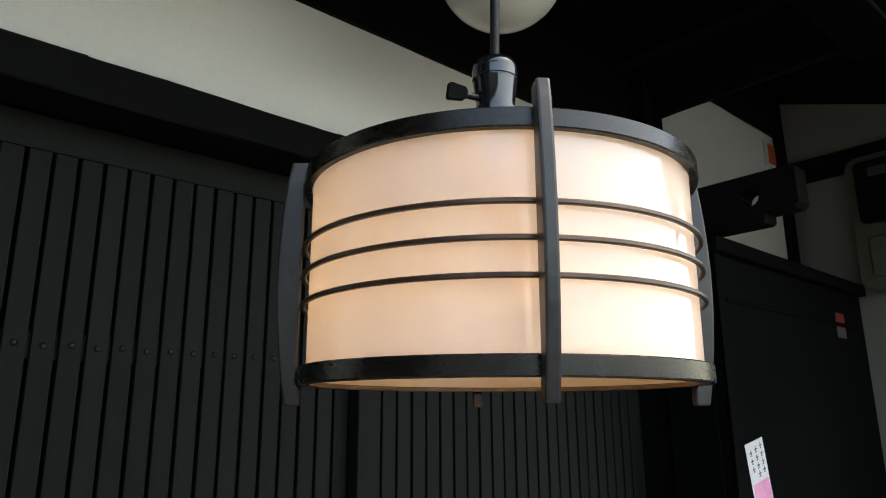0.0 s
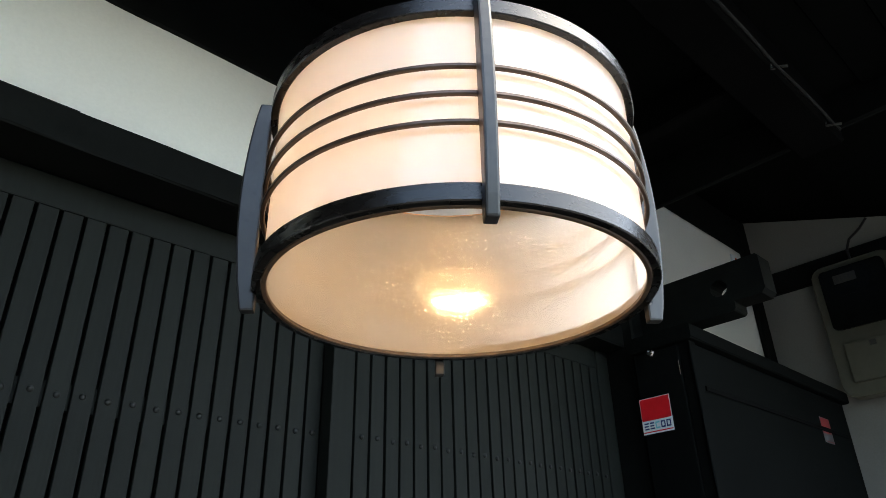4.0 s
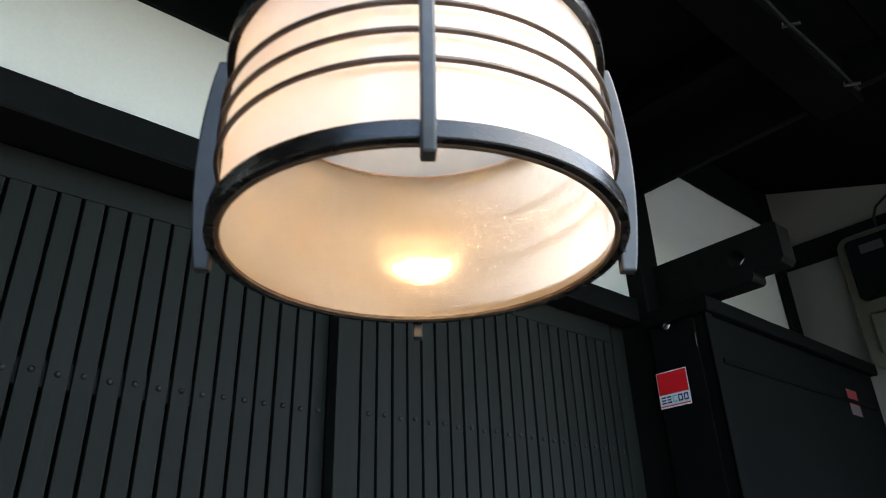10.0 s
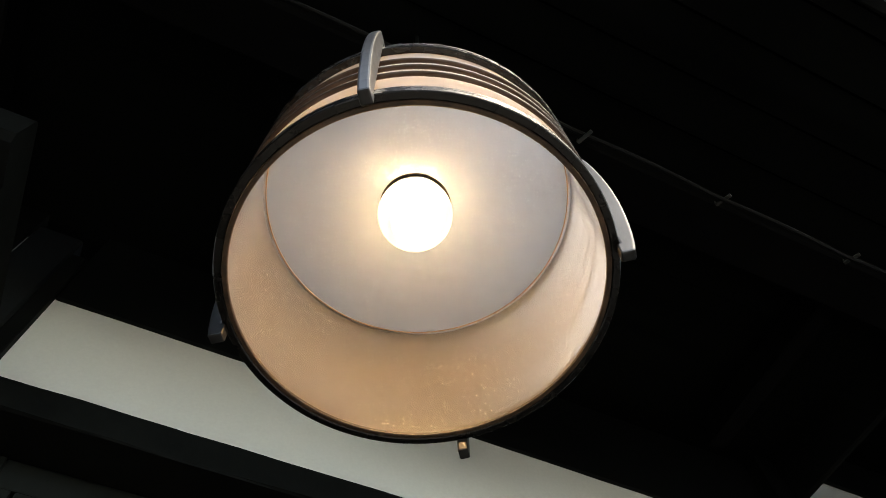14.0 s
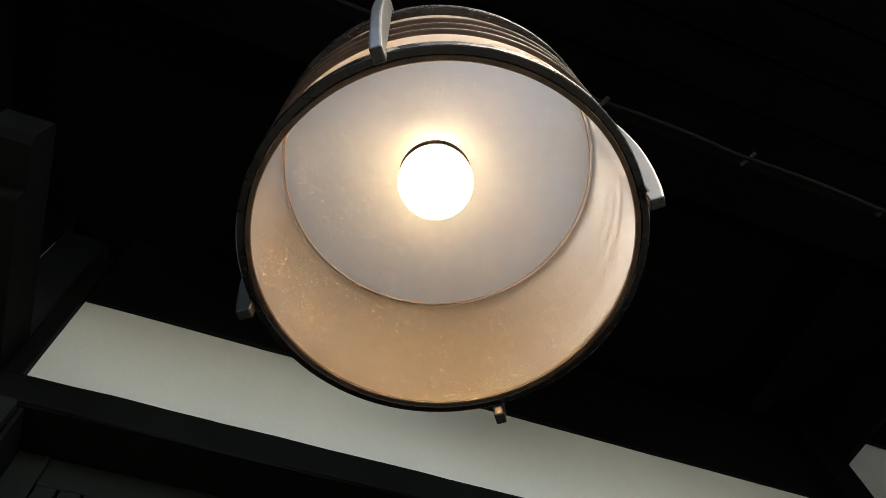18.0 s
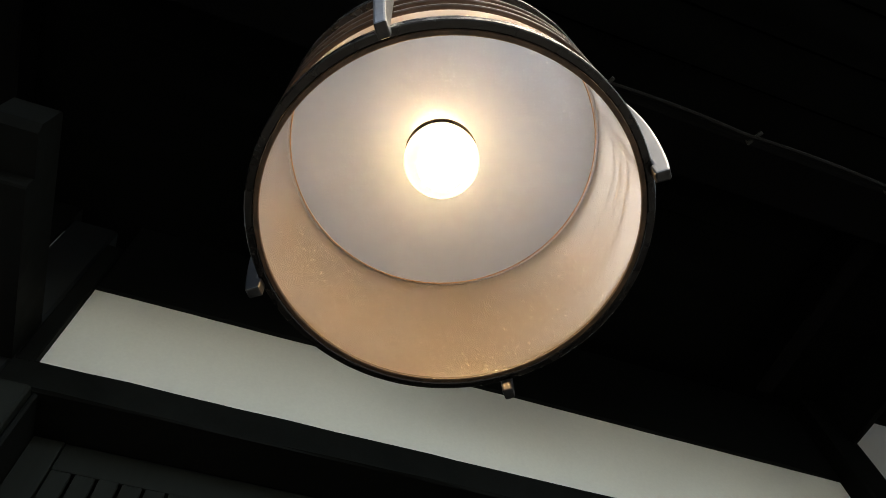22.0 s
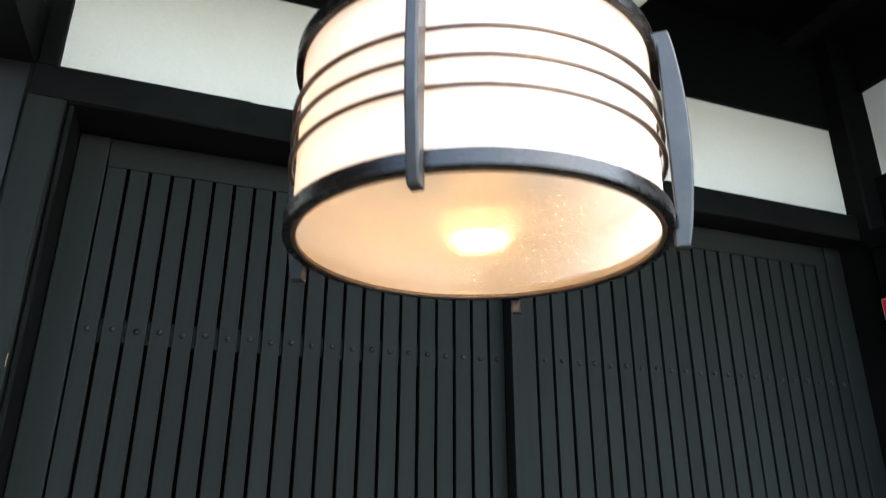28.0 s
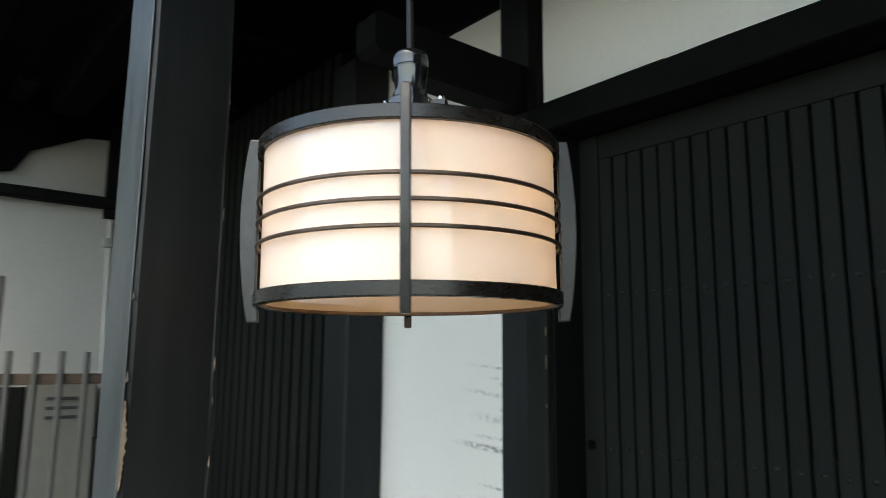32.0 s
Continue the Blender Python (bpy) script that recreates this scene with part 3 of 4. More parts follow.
for z in (0.0, 2.50):
    part("rail", box(-0.88, 0.48, 0.021, 0.049, z, z + 0.08, 0.003), M_POST, screen)


# ---- sliding doors ----
def sliding_door(name, x0, x1, y, stile_l, stile_r, pitch, first_slat, count, label):
    door = empty(name, x0, y, 0)
    structure(door, label, "door")
    top, rows = 2.060, (1.760, 1.440, 1.120, 0.800, 0.480, 0.160)
    part("stile", box(0, stile_l, -0.002, 0.032, 0.02, 2.118, 0.003), M_SLAT, door)
    part("stile", box(x1 - x0 - stile_r, x1 - x0, -0.002, 0.032, 0.02, 2.118, 0.003), M_SLAT, door)
    part("top_rail", box(stile_l + 0.001, x1 - x0 - stile_r - 0.001, 0.001, 0.030, top, 2.118, 0.003), M_SLAT, door)
    part("bottom_rail", box(stile_l + 0.001, x1 - x0 - stile_r - 0.001, 0.001, 0.030, 0.02, 0.11, 0.003), M_SLAT, door)
    # a near-black sheet gives the door gaps their shade
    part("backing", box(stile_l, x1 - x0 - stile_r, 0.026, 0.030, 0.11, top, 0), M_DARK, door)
    for z in rows:
        part("cross_rail", box(stile_l + 0.001, x1 - x0 - stile_r - 0.001, 0.0125, 0.0255, z - 0.021, z + 0.021, 0.002), M_SLAT, door)
    w = pitch - 0.0062
    slat_me = screw_me = None
    for k in range(count):
        x = first_slat - x0 + k * pitch
        if slat_me is None:
            s = part("slat", box(-w / 2, w / 2, 0, 0.012, 0.112, top - 0.001, 0.0015), M_SLAT, door)
            slat_me = s.data
            s.location = (x, 0, 0)
        else:
            s = share("slat", slat_me, door, Matrix.Translation((x, 0.0006 * math.sin(k * 2.3), 0)))
        for z in rows[:3]:
            if screw_me is None:
                sc = part("screw", lathe([(0, -0.0034), (0.0028, -0.0030), (0.0050, -0.0010), (0.0054, 0.0006)], 12), M_SLATSCREW, s, "", True)
                sc.rotation_euler = (radians(-90), 0, 0)
                screw_me = sc.data
            else:
                sc = share("screw", screw_me, s)
                sc.rotation_euler = (radians(-90), 0, 0)
            sc.location = (0.0008 * math.sin(k * 5.1 + z * 9), -0.0004, z + 0.0015 * math.sin(k * 3.3 + z * 20))
    return door


left_leaf = sliding_door("door_1", -0.438, 0.452, 0.798, 0.051, 0.042, 0.0377, -0.3680, 21, "dark grey slatted timber sliding door, closed")
sliding_door("door_2", 0.402, 1.365, 0.764, 0.053, 0.055, 0.0386, 0.4775, 22, "dark grey slatted timber sliding door, closed in front of its twin")
lock = part("lock_hole", lathe([(0, 0.004), (0.006, 0.004), (0.0075, -0.001), (0.010, -0.0015), (0.011, 0.001)], 20), M_DARK, left_leaf, "black round lock hole")
lock.rotation_euler = (radians(90), 0, 0)
lock.location = (0.020, -0.004, 1.443)


# ---- shutter box with its stickers ----
pocket = empty("shutter_box", 1.90, 0.6, 0)
tagged(pocket, "black painted timber shutter box beside the door", "shutter box")
part("front_panel", beam(-0.545, 0.545, -0.105, -0.075, 0.05, 2.080, 0, 0.003, 0.0006, 0.25, seed=31), M_BOX, pocket)
part("side_panel", box(-0.550, -0.520, -0.073, 0.064, 0.05, 2.080, 0.003), M_BOX, pocket)
part("side_panel", box(0.520, 0.550, -0.073, 0.064, 0.05, 2.080, 0.003), M_BOX, pocket)
part("corner_strip", beam(-0.552, -0.52, -0.111, -0.1055, 0.05, 2.080, 2, 0.002, 0.0006, seed=32), M_BOX, pocket)
part("lid", beam(-0.565, 0.565, -0.125, 0.064, 2.082, 2.124, 0, 0.004, 0.001, seed=33), M_BOX, pocket)
part("groove_strip", beam(-0.50, 0.50, -0.110, -0.1056, 1.95, 1.965, 0, 0.002, 0.0004, seed=34), M_DARK, pocket)

chips(bpy.data.objects["side_panel"], -0.5515, -0.070, ((1.995, 2.035, 0.0011),), -1, -1, 9)
screw = tagged(link("wall_screw", lathe([(0.002, -0.003), (0.005, -0.005), (0.010, -0.0035), (0.0125, 0.0), (0.0125, 0.002)], 24), M_METAL, smooth=True), "bright round screw cap on the black panel", "screw")
screw.matrix_world = pose(1.3475, 0.609, 2.077, 0, 90, 0)


def lettering(text, size, material, parent, m, label, thick=0.0):
    cu = bpy.data.curves.new("lettering", 'FONT')
    cu.body, cu.size, cu.align_x, cu.align_y, cu.offset = text, size, 'CENTER', 'CENTER', thick
    tmp = bpy.data.objects.new("lettering_tmp", cu)
    scene.collection.objects.link(tmp)
    bpy.context.view_layer.update()
    me = bpy.data.meshes.new_from_object(tmp.evaluated_get(bpy.context.evaluated_depsgraph_get()))
    bpy.data.objects.remove(tmp)
    me.materials.clear()
    me.materials.append(material)
    ob = new("lettering", me)
    ob.parent = parent
    ob.matrix_local = m
    ob["label"] = label
    return ob


def security_sticker(m, w, h, label, M_RED, M_WHITE, emblem=True):
    st = link("security_sticker", box(-w / 2, w / 2, -h / 2, h / 2, 0, 0.0008, 0.0002), M_WHITE)
    tagged(st, label, "sticker")
    part("red_field", box(-w / 2 + 0.002, w / 2 - 0.002, -h * 0.13, h / 2 - 0.002, 0.0009, 0.0013, 0), M_RED, st, "plain red field")
    part("red_line", box(-w / 2 + 0.002, w / 2 - 0.002, -h * 0.46, -h * 0.43, 0.0009, 0.0013, 0), M_RED, st, "thin red line")
    # the emblem as plain strokes
    n, s = 5, w / 6.0
    for k in range(n if emblem else 0):
        x = (k - 2) * s * 1.08
        mt = M_TEAL if k == 2 else M_NAVY
        bm = box(x - s * 0.42, x + s * 0.42, -h * 0.375, -h * 0.335, 0.0009, 0.0013, 0)
        box(x - s * 0.42, x + s * 0.42, -h * 0.225, -h * 0.185, 0.0009, 0.0013, 0, bm)
        if k in (0, 1):
            box(x - s * 0.42, x + s * 0.36, -h * 0.30, -h * 0.262, 0.0009, 0.0013, 0, bm)
        if k in (2, 3, 4):
            box(x - s * 0.42, x - s * 0.22, -h * 0.34, -h * 0.22, 0.0009, 0.0013, 0, bm)
        if k in (3, 4):
            box(x + s * 0.22, x + s * 0.42, -h * 0.34, -h * 0.22, 0.0009, 0.0013, 0, bm)
        part("emblem_bar", bm, mt, st, "pale blue bar" if k == 2 else "navy bar")
    st.matrix_world = m
    return st


M_DULLRED = mat("faded_red_vinyl", (0.16, 0.010, 0.012), 0.5, var=0.2, scale=60, bump=0.02)
M_DULLGREY = mat("faded_grey_vinyl", (0.06, 0.062, 0.068), 0.5, var=0.2, scale=60, bump=0.02)
# on the side panel, facing along -x
security_sticker(pose(1.3492, 0.621, 1.905, 90, 0, -90), 0.092, 0.096, "red and white security sticker on the black side panel", M_RED, M_WHITE)
security_sticker(pose(2.215, 0.4937, 1.955, 90, 0, 0), 0.080, 0.085, "faded dull red security sticker on the black shutter box", M_DULLRED, M_DULLGREY, False)

notice = link("notice", box(-0.035, 0.035, -0.0006, 0, -0.22, 0, 0.0001), M_PAPER)
tagged(notice, "white paper notice with handwriting and pink print on the shutter box", "notice")
for c in range(3):
    for r in range(4):
        z = -0.014 - r * 0.017 - 0.004 * c
        x = 0.022 - c * 0.020
        if c == 2 and r > 2:
            continue
        bm = box(x - 0.005, x + 0.005, -0.0011, -0.0007, z - 0.001, z + 0.001, 0)
        box(x - 0.001, x + 0.001, -0.0011, -0.0007, z - 0.006, z + 0.006, 0, bm)
        box(x - 0.004, x + 0.003, -0.0011, -0.0007, z - 0.0065, z - 0.005, 0, bm)
        part("writing_bar", bm, M_INK, notice)
part("pink_print", box(-0.030, 0.034, -0.0010, -0.0007, -0.215, -0.085, 0), M_PINK, notice, "pink printed patch")
notice.matrix_world = pose(1.461, 0.4935, 1.590, 0, -10, 0) @ Matrix.Diagonal((1.5, 1, 1.2, 1))

# ---- meter on the side wall ----
meter = empty("electric_meter", 2.518, 0.33, 2.355)
tagged(meter, "beige grey electric meter with a dark window on the white wall", "electric meter")


def rounded(w, h, r, x0, x1, bev=0.006):
    pts = []
    for cx, cz, a0 in ((w / 2 - r, h / 2 - r, 0), (-w / 2 + r, h / 2 - r, 90), (-w / 2 + r, -h / 2 + r, 180), (w / 2 - r, -h / 2 + r, 270)):
        for k in range(6):
            a = radians(a0 + k * 18)
            pts.append((cx + r * math.cos(a), cz + r * math.sin(a)))
    return prism(pts, 0, x0, x1, bev)


part("case", rounded(0.30, 0.52, 0.05, -0.07, 0, 0.008), M_METER, meter)
win = part("window", rounded(0.23, 0.24, 0.02, -0.092, -0.071, 0.005), M_METERWIN, meter, "dark glossy window")
win.location = (0, 0, 0.11)
plate = part("label_plate", box(-0.0945, -0.0925, -0.015, 0.065, 0.165, 0.200, 0.001), M_CLIP, meter, "white label plate")
for k in range(4):
    part("label_bar", box(-0.0955, -0.0947, 0.005 + 0.014 * k, 0.012 + 0.014 * k, 0.172, 0.193, 0), M_INK, meter)
part("dial_strip", box(-0.0945, -0.0925, 0.0, 0.05, 0.115, 0.135, 0.001), M_METERWIN, meter)
part("terminal_cover", box(-0.085, -0.0705, -0.10, 0.10, -0.21, -0.06, 0.006), M_METER, meter)
part("cover_screw", box(-0.090, -0.0855, -0.012, 0.012, -0.09, -0.07, 0.002), M_CLIP, meter)
tagged(link("meter_cable", tube([(2.485, 0.33, 2.60), (2.475, 0.33, 2.66), (2.470, 0.31, 2.70), (2.495, 0.27, 2.74), (2.510, 0.24, 2.78)], 0.005), M_CORD, smooth=True), "thin black cable rising from the meter", "cable")
tag = link("orange_tag", box(2.365, 2.430, 0.715, 0.7235, 2.66, 2.74, 0.002), M_ORANGE)
tagged(tag, "small orange plastic tag high on the plaster", "tag")
part("label", box(2.335, 2.363, 0.717, 0.7235, 2.63, 2.75, 0.001), M_WHITE, tag, "white label strip")

# ---- cable along the purlin ----
pts = []
for k in range(90):
    x = -0.4 + k * 0.02
    pts.append((x, 0.000 - 0.006 * abs(math.sin(x * 9.4)), 2.517 + 0.012 * math.sin(x * 4.2 + 0.6) - 0.010 * abs(math.sin(x * 9.4))))
tagged(link("eave_cable", tube(pts, 0.0045, 8), M_EAVECORD, smooth=True), "grey cable clipped along the eave purlin", "cable")
clip_me = None
for x in (0.36, 0.69, 1.03, 1.345):
    if clip_me is None:
        bm = box(-0.004, 0.004, -0.018, 0.018, -0.002, 0.002, 0.001)
        box(-0.004, 0.004, 0.015, 0.018, -0.002, 0.010, 0.001, bm)
        cl = link("cable_clip", bm, M_CLIP)
        clip_me = cl.data
    else:
        cl = new("cable_clip", clip_me)
    cl.matrix_world = pose(x, 0.0, 2.513, 12, 0, 18)
    tagged(cl, "pale metal cable clip under the purlin", "clip", group="clips on the eave cable")

# hook on the left arm
bm = tube([(0.002, 0, 0), (-0.031, 0, 0), (-0.031, 0, 0.019), (-0.014, 0, 0.020), (-0.012, 0, 0.015)], 0.0038, 8)
hk = tagged(link("iron_hook", bm, M_BEAM), "black iron hook fixed to the bracket arm", "hook")
hk.matrix_world = pose(-0.583, 0.430, 2.206)

# ---- globe lamp under the roof ----
globe = empty("globe_lamp", 0.436, 0.386, 2.455)
tagged(globe, "unlit white opal glass globe lamp under the dark roof", "ceiling lamp")
prof = [(0.119 * math.sin(a), -0.119 * math.cos(a)) for a in np.linspace(0.0, math.pi * 0.86, 26)]
part("globe", lathe(prof, 48), M_OPAL, globe, "white opal glass globe", True)
part("collar", lathe([(0, 0.21), (0.07, 0.21), (0.07, 0.195), (0.062, 0.12), (0.058, 0.102), (0.0, 0.102)], 32), M_BEAM, globe, "black collar", True)

# ---- the pendant lamp ----
ZB, ZT = 1.671, 1.8272  # underside of the lower ring, top of the upper ring
lamp = empty("pendant_lamp", 0, 0, 0)
lamp.matrix_world = Matrix.Translation((0, 0, 1.75)) @ Matrix.Rotation(0.0137, 4, 'X') @ Matrix.Rotation(-0.0034, 4, 'Y') @ Matrix.Translation((0, 0, -1.75))
tagged(lamp, "lit drum pendant lamp with cream shade and dark metal fins", "pendant lamp")
shade = part("shade", lathe([(0.1412, ZB + 0.004), (0.1438, ZB + 0.004), (0.1438, ZT - 0.003), (0.1412, ZT - 0.003)], 128, True), M_SHADE, lamp, "glossy cream acrylic drum shade", True)
shade.data.materials.append(M_CLEAR)
for p in shade.data.polygons:
    p.material_index = int(math.hypot(p.center.x, p.center.y) < 0.1418)
part("reflector", lathe([(0.0305, ZT - 0.0035), (0.1411, ZT - 0.0035), (0.1411, ZT - 0.0005), (0.0305, ZT - 0.0005)], 96, True), M_PLATE, lamp, "white reflector disc inside the shade, tinted blue for daylight")


def ring(z0, z1, r0, r1, b):
    return lathe([(r0 + b, z0), (r1 - b, z0), (r1, z0 + b), (r1, z1 - b), (r1 - b, z1), (r0 + b, z1), (r0, z1 - b), (r0, z0 + b)], 128, True)


part("ring", ring(ZB, ZB + 0.0125, 0.1440, 0.1503, 0.0008), M_LAMPBLACK, lamp, "dark metal lower ring", True)
part("lip", ring(ZB, ZB + 0.0035, 0.1400, 0.1438, 0.0006), M_LIP, lamp, "rust brown inner lip", True)
part("ring", ring(ZT - 0.0125, ZT, 0.1440, 0.1503, 0.0008), M_LAMPBLACK, lamp, "dark metal upper ring", True)
for z in (1.7700, 1.7485, 1.7268):
    part("hoop", ring(z - 0.0017, z + 0.0017, 0.1462, 0.1499, 0.0008), M_HOOP, lamp, "thin dark hoop round the shade", True)


def fin_mesh():
    zb, zt = 1.6568, 1.8406
    out = []
    n = 14
    for k in range(n + 1):
        s = k / n
        r = 0.1582 + (0.1608 - 0.1582) * s + 0.0085 * math.sin(math.pi * s) ** 0.8
        out.append((r, zb + (zt - zb) * s))
    inner = [(0.1475, zt), (0.1475, ZT + 0.001), (0.1505, ZT - 0.0005), (0.1505, ZB + 0.0005), (0.1475, ZB - 0.001), (0.1475, zb)]
    bm = bmesh.new()
    th = 0.0043
    pts = out + inner
    rows = []
    for y in (-th, th):
        rows.append([bm.verts.new((r, y, z)) for r, z in pts])
    m = len(pts)
    for k in range(m):
        bm.faces.new((rows[0][k], rows[0][(k + 1) % m], rows[1][(k + 1) % m], rows[1][k]))
    bm.faces.new(rows[0])
    bm.faces.new(list(reversed(rows[1])))
    bmesh.ops.recalc_face_normals(bm, faces=bm.faces)
    sharp = [e for e in bm.edges if len(e.link_faces) == 2 and e.calc_face_angle() > 0.6]
    bmesh.ops.bevel(bm, geom=sharp, offset=0.0016, segments=2, profile=0.6, affect='EDGES')
    return bm


fin = part("fin", fin_mesh(), M_FIN, lamp, "dark curved metal fin")
FINS = (-126.5, -37.6, 52.2, 144.4)
fin.rotation_euler = (0, 0, radians(FINS[0]))
for a in FINS[1:]:
    f = share("fin", fin.data, lamp, None, "dark curved metal fin")
    f.rotation_euler = (0, 0, radians(a))

# socket, key, bulb and cord
part("socket_base", ring(ZT + 0.0172, ZT + 0.057, 0.0, 0.0247, 0.0015), M_BAKELITE, lamp, "black socket base", True)
prof = [(0.0, 0.0575), (0.0180, 0.0575), (0.0180, 0.0655), (0.0160, 0.0668), (0.0161, 0.0720), (0.0174, 0.0820), (0.0186, 0.0905), (0.0180, 0.0912), (0.0180, 0.0920),
        (0.0190, 0.0926), (0.0191, 0.1000), (0.0184, 0.1008), (0.0186, 0.1016), (0.0181, 0.1052), (0.0166, 0.1082), (0.0122, 0.1098), (0.0060, 0.1102), (0.0, 0.1103)]
part("socket", lathe([(r, ZT + z) for r, z in prof], 40), M_BAKELITE, lamp, "glossy black bakelite lamp socket", True)
def wedge_key():
    """A flat turn key, waisted towards its stem."""
    bm = bmesh.new()
    prof = [(-0.029, -0.0062), (-0.027, -0.0074), (-0.0145, -0.0056), (-0.0125, -0.0028), (-0.0125, 0.0028), (-0.0145, 0.0052), (-0.027, 0.0066), (-0.029, 0.0056)]
    lo = [bm.verts.new((x, -0.0034, z)) for x, z in prof]
    hi = [bm.verts.new((x, 0.0034, z)) for x, z in prof]
    bm.faces.new(lo)
    bm.faces.new(list(reversed(hi)))
    for k in range(len(prof)):
        q = (k + 1) % len(prof)
        bm.faces.new((lo[q], lo[k], hi[k], hi[q]))
    bmesh.ops.recalc_face_normals(bm, faces=bm.faces)
    bmesh.ops.bevel(bm, geom=list(bm.edges), offset=0.0007, segments=1, profile=0.6, affect='EDGES')
    return bm


key = part("key", wedge_key(), M_KEY, lamp, "black turn key of the switch")
key.matrix_local = pose(-0.0118, 0.0052, 1.9030, 12, 4, -22)
part("key_stem", tube([(-0.012, 0.004, 1.9015), (-0.021, 0.0085, 1.9025), (-0.026, 0.0110, 1.9035)], 0.0028, 10), M_LAMPBLACK, lamp, "dull dark key stem", True)
screw_prof = [(0, 0.004), (0.0025, 0.0035), (0.0038, 0.001), (0.0038, -0.002)]
s = part("clamp_screw", lathe(screw_prof, 14), M_METAL, lamp, "bright clamp screw", True)
s.matrix_local = pose(-0.007, -0.0242, ZT + 0.051, 90, 0, 0)
part("clamp_ear", box(0.022, 0.040, -0.005, 0.005, ZT + 0.040, ZT + 0.054, 0.001), M_LAMPBLACK, lamp, "dark clamp ear").rotation_euler = (0, 0, radians(30))
s = part("clamp_screw", lathe(screw_prof, 14), M_METAL, lamp, "bright clamp screw", True)
s.location = (0.0295, 0.017, ZT + 0.0553)
part("socket_cup", lathe([(0.0335, ZT - 0.0042), (0.0310, ZT - 0.0042), (0.0297, ZT - 0.0025), (0.0297, ZT - 0.0004), (0.0303, ZT - 0.0004), (0.0335, ZT - 0.0037)], 48, True), M_LAMPBLACK, lamp, "dark rim of the socket above the bulb").location = (-0.0028, 0, 0)
bulb = part("bulb", lathe([(0.0342 * math.sin(a), 1.805 - 0.0342 * math.cos(a)) for a in np.linspace(0, 1.95, 26)], 48), M_BULB, lamp, "glowing warm white bulb", True)
part("diodes", lathe([(0.0205 * math.sin(a), 1.7870 - 0.0080 * math.cos(a)) for a in np.linspace(0, 1.5, 10)], 24), M_CORE, bulb, "bright core of the bulb", True)
# opaque collar added to keep the core's direct light off the disc above
part("collar", lathe([(0.0, 1.7880), (0.0212, 1.7880), (0.0220, 1.7896), (0.0232, 1.8080), (0.0245, 1.8120), (0.0317, 1.8178), (0.0284, 1.8232), (0.0255, 1.8422), (0.0, 1.8424)], 48), M_COLLAR, bulb, "white inner collar of the bulb, added to block upward light", True)
bulb.location = (-0.0030, 0, 0)
part("disc_edge", ring(ZT - 0.0046, ZT - 0.0036, 0.1402, 0.1411, 0.0002), M_EDGE, lamp, "amber line round the reflector disc", True)
part("cord", tube([(0, 0, ZT + 0.108), (0.0004, -0.003, ZT + 0.25), (0, -0.004, 2.45), (0, -0.004, 2.655)], 0.0040, 12), M_CORD, lamp, "dark grey cord", True)

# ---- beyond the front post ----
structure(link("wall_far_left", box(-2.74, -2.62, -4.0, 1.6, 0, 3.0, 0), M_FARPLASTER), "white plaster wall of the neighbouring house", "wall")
structure(link("far_beam", beam(-2.618, -2.56, -4.0, 0.368, 2.238, 2.282, 1, seed=41), M_BEAM), "black beam along the neighbouring wall", "beam")
for k in range(7):
    structure(link("far_rafter", beam(-2.618, -2.3, -2.2 + 0.42 * k, -2.13 + 0.42 * k, 2.62, 2.70, 0, seed=50 + k), M_BEAM), "black rafter of the neighbouring eave", "rafter")
structure(link("far_eave", box(-2.7, -2.25, -4.0, -0.545, 2.705, 2.73, 0.002), M_ROOF), "dark boards of the neighbouring eave", "roof")
structure(link("far_gable_board", prism([(-0.35, 2.28), (-0.06, 2.345), (0.0, 2.44), (0.2, 2.535), (0.9, 2.6), (0.9, 3.1), (-0.35, 3.1)], 0, -2.618, -2.585, 0.002), M_ROOF), "dark gable board over the neighbouring wall", "board")
structure(link("far_corner_board", beam(-2.618, -2.57, 0.37, 1.6, 0, 3.0, 2, 0.003, seed=42), M_BEAM), "black boarding at the corner of the neighbouring house", "board")
structure(link("far_top_post", beam(-2.618, -2.575, 0.285, 0.368, 2.284, 2.60, 2, 0.004, seed=43), M_BEAM), "short black post above the neighbouring beam", "post")
structure(link("far_bracket", beam(-2.618, -2.565, 0.285, 0.345, 2.196, 2.236, 1, 0.006, seed=44), M_BEAM), "black bracket under the neighbouring beam", "bracket")
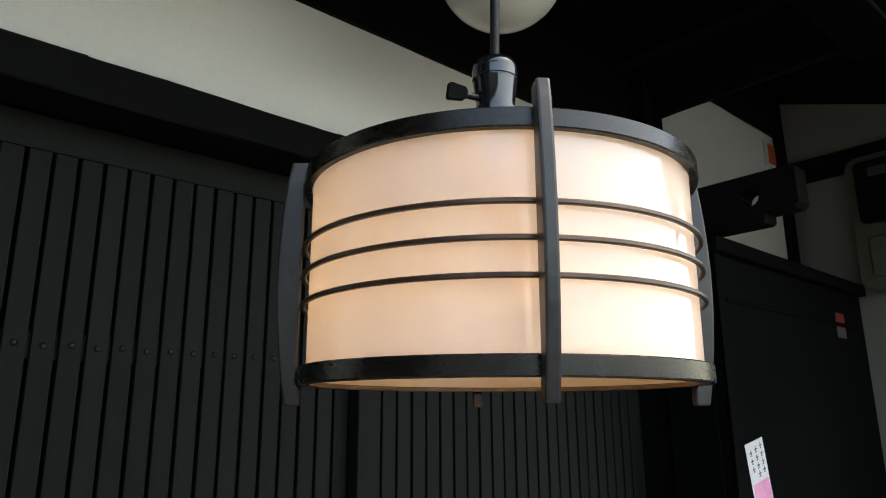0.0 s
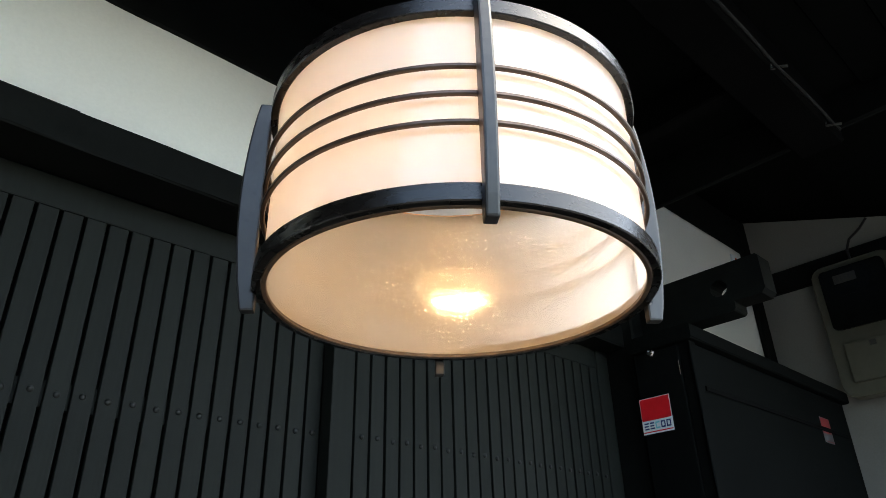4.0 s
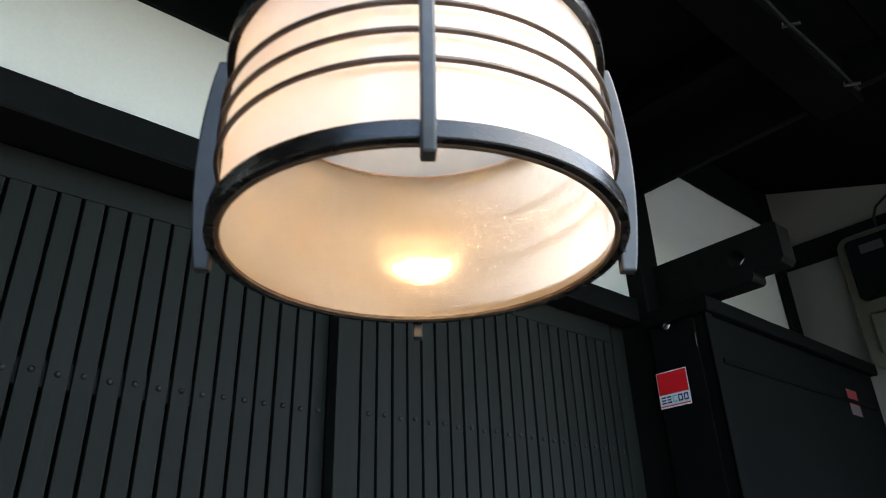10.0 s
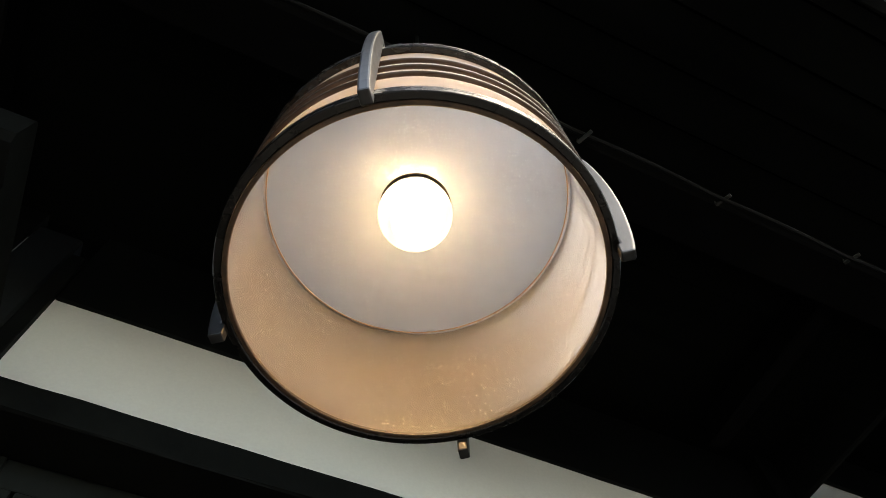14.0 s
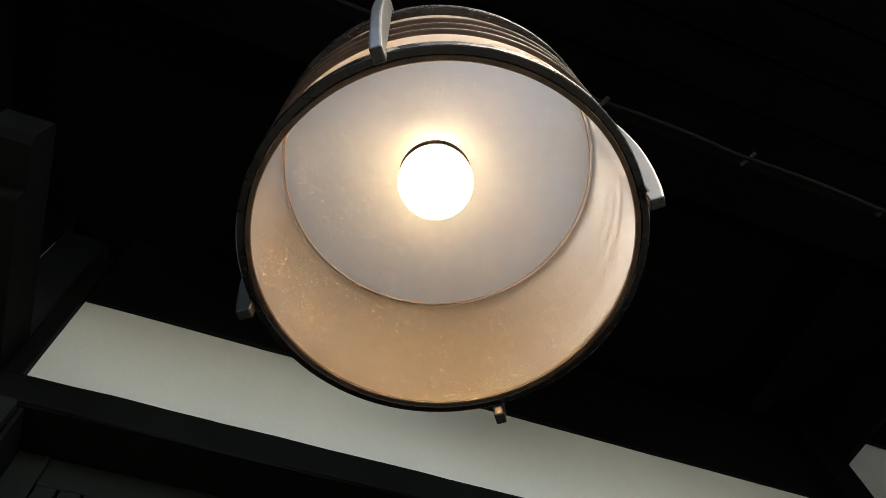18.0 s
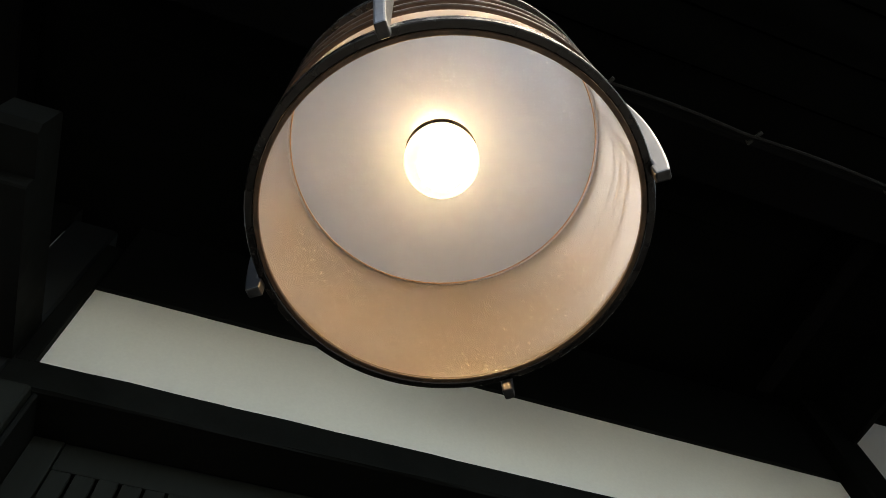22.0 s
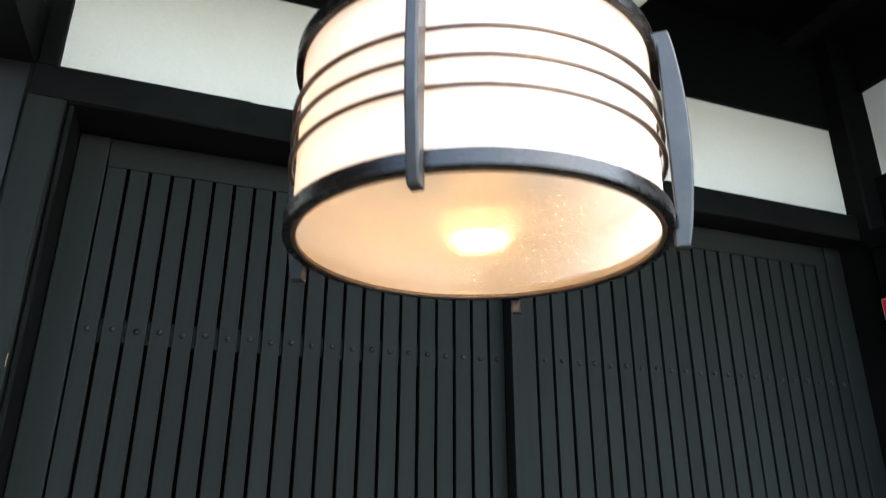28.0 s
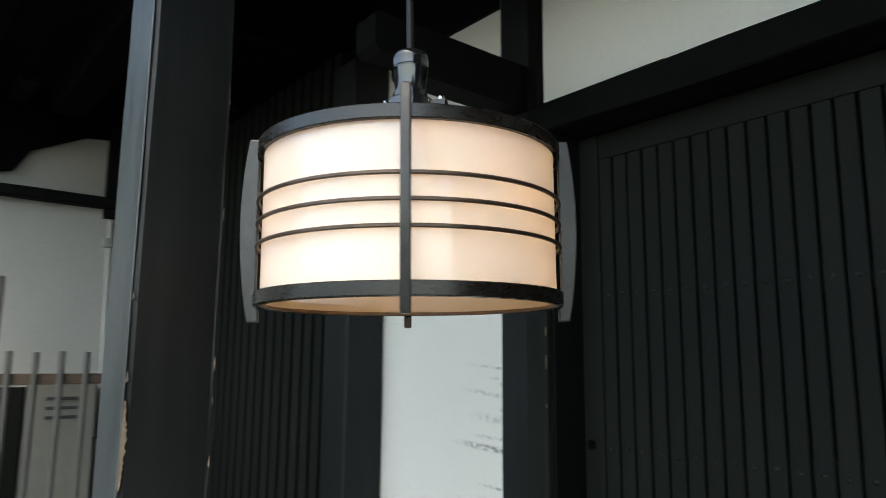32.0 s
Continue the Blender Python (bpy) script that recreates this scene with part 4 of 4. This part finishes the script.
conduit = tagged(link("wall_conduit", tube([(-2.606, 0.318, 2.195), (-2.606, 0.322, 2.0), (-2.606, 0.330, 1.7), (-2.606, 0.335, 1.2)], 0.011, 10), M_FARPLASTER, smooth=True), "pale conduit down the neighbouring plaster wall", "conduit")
part("junction_box", box(-2.618, -2.585, 0.296, 0.340, 2.072, 2.112, 0.005), M_HEATER, conduit, "small pale junction box")
# plain block added for the unidentified dark thing beside the heater
tagged(link("dark_bin", beam(-2.50, -2.36, 0.290, 0.52, 0, 1.30, 2, 0.012, 0.003, seed=45), M_POST), "plain dark block standing beside the water heater", "bin")
structure(link("dark_hoarding", beam(-2.50, -2.44, -1.6, 0.040, 0, 1.50, 2, 0.003, seed=63), M_SLAT), "dark boarding below the fence rail", "boarding")
fence = empty("pole_fence", -2.30, 0.1, 0)
tagged(fence, "low fence of grey poles with a brown rail", "fence")
part("rail", beam(-0.025, 0.025, -1.5, 0.165, 1.515, 1.553, 1, 0.003, seed=61), M_BROWN, fence, "weathered brown rail")
pole_me = None
for k in range(16):
    y = 0.099 - 0.082 * k
    if pole_me is None:
        p = part("pole", lathe([(0, 0), (0.0105, 0), (0.0105, 1.630), (0.0, 1.633)], 12), M_BAMBOO, fence)
        pole_me = p.data
        p.location = (0.036, y, 0)
    else:
        share("pole", pole_me, fence, Matrix.Translation((0.036, y, 0.003 * math.sin(k * 2.2))))
part("pole", lathe([(0, 0), (0.012, 0), (0.012, 1.888), (0.0, 1.892)], 12), M_BAMBOO, fence, "taller grey pole").location = (0.036, -0.194, 0)
heater = empty("water_heater", -2.53, 0.165, 1.20)
tagged(heater, "white water heater with dark grilles on the neighbouring wall", "water heater")
part("case", box(-0.085, 0.085, -0.12, 0.12, -0.45, 0.33, 0.008), M_HEATER, heater)
for k in range(3):
    part("grille", box(0.0855, 0.090, -0.055, 0.055, 0.25 - 0.035 * k, 0.262 - 0.035 * k, 0.001), M_INK, heater)
part("pipe", tube([(0.02, 0.04, -0.45), (0.02, 0.04, -0.8), (0.02, 0.06, -1.198)], 0.012, 10), M_HEATER, heater)
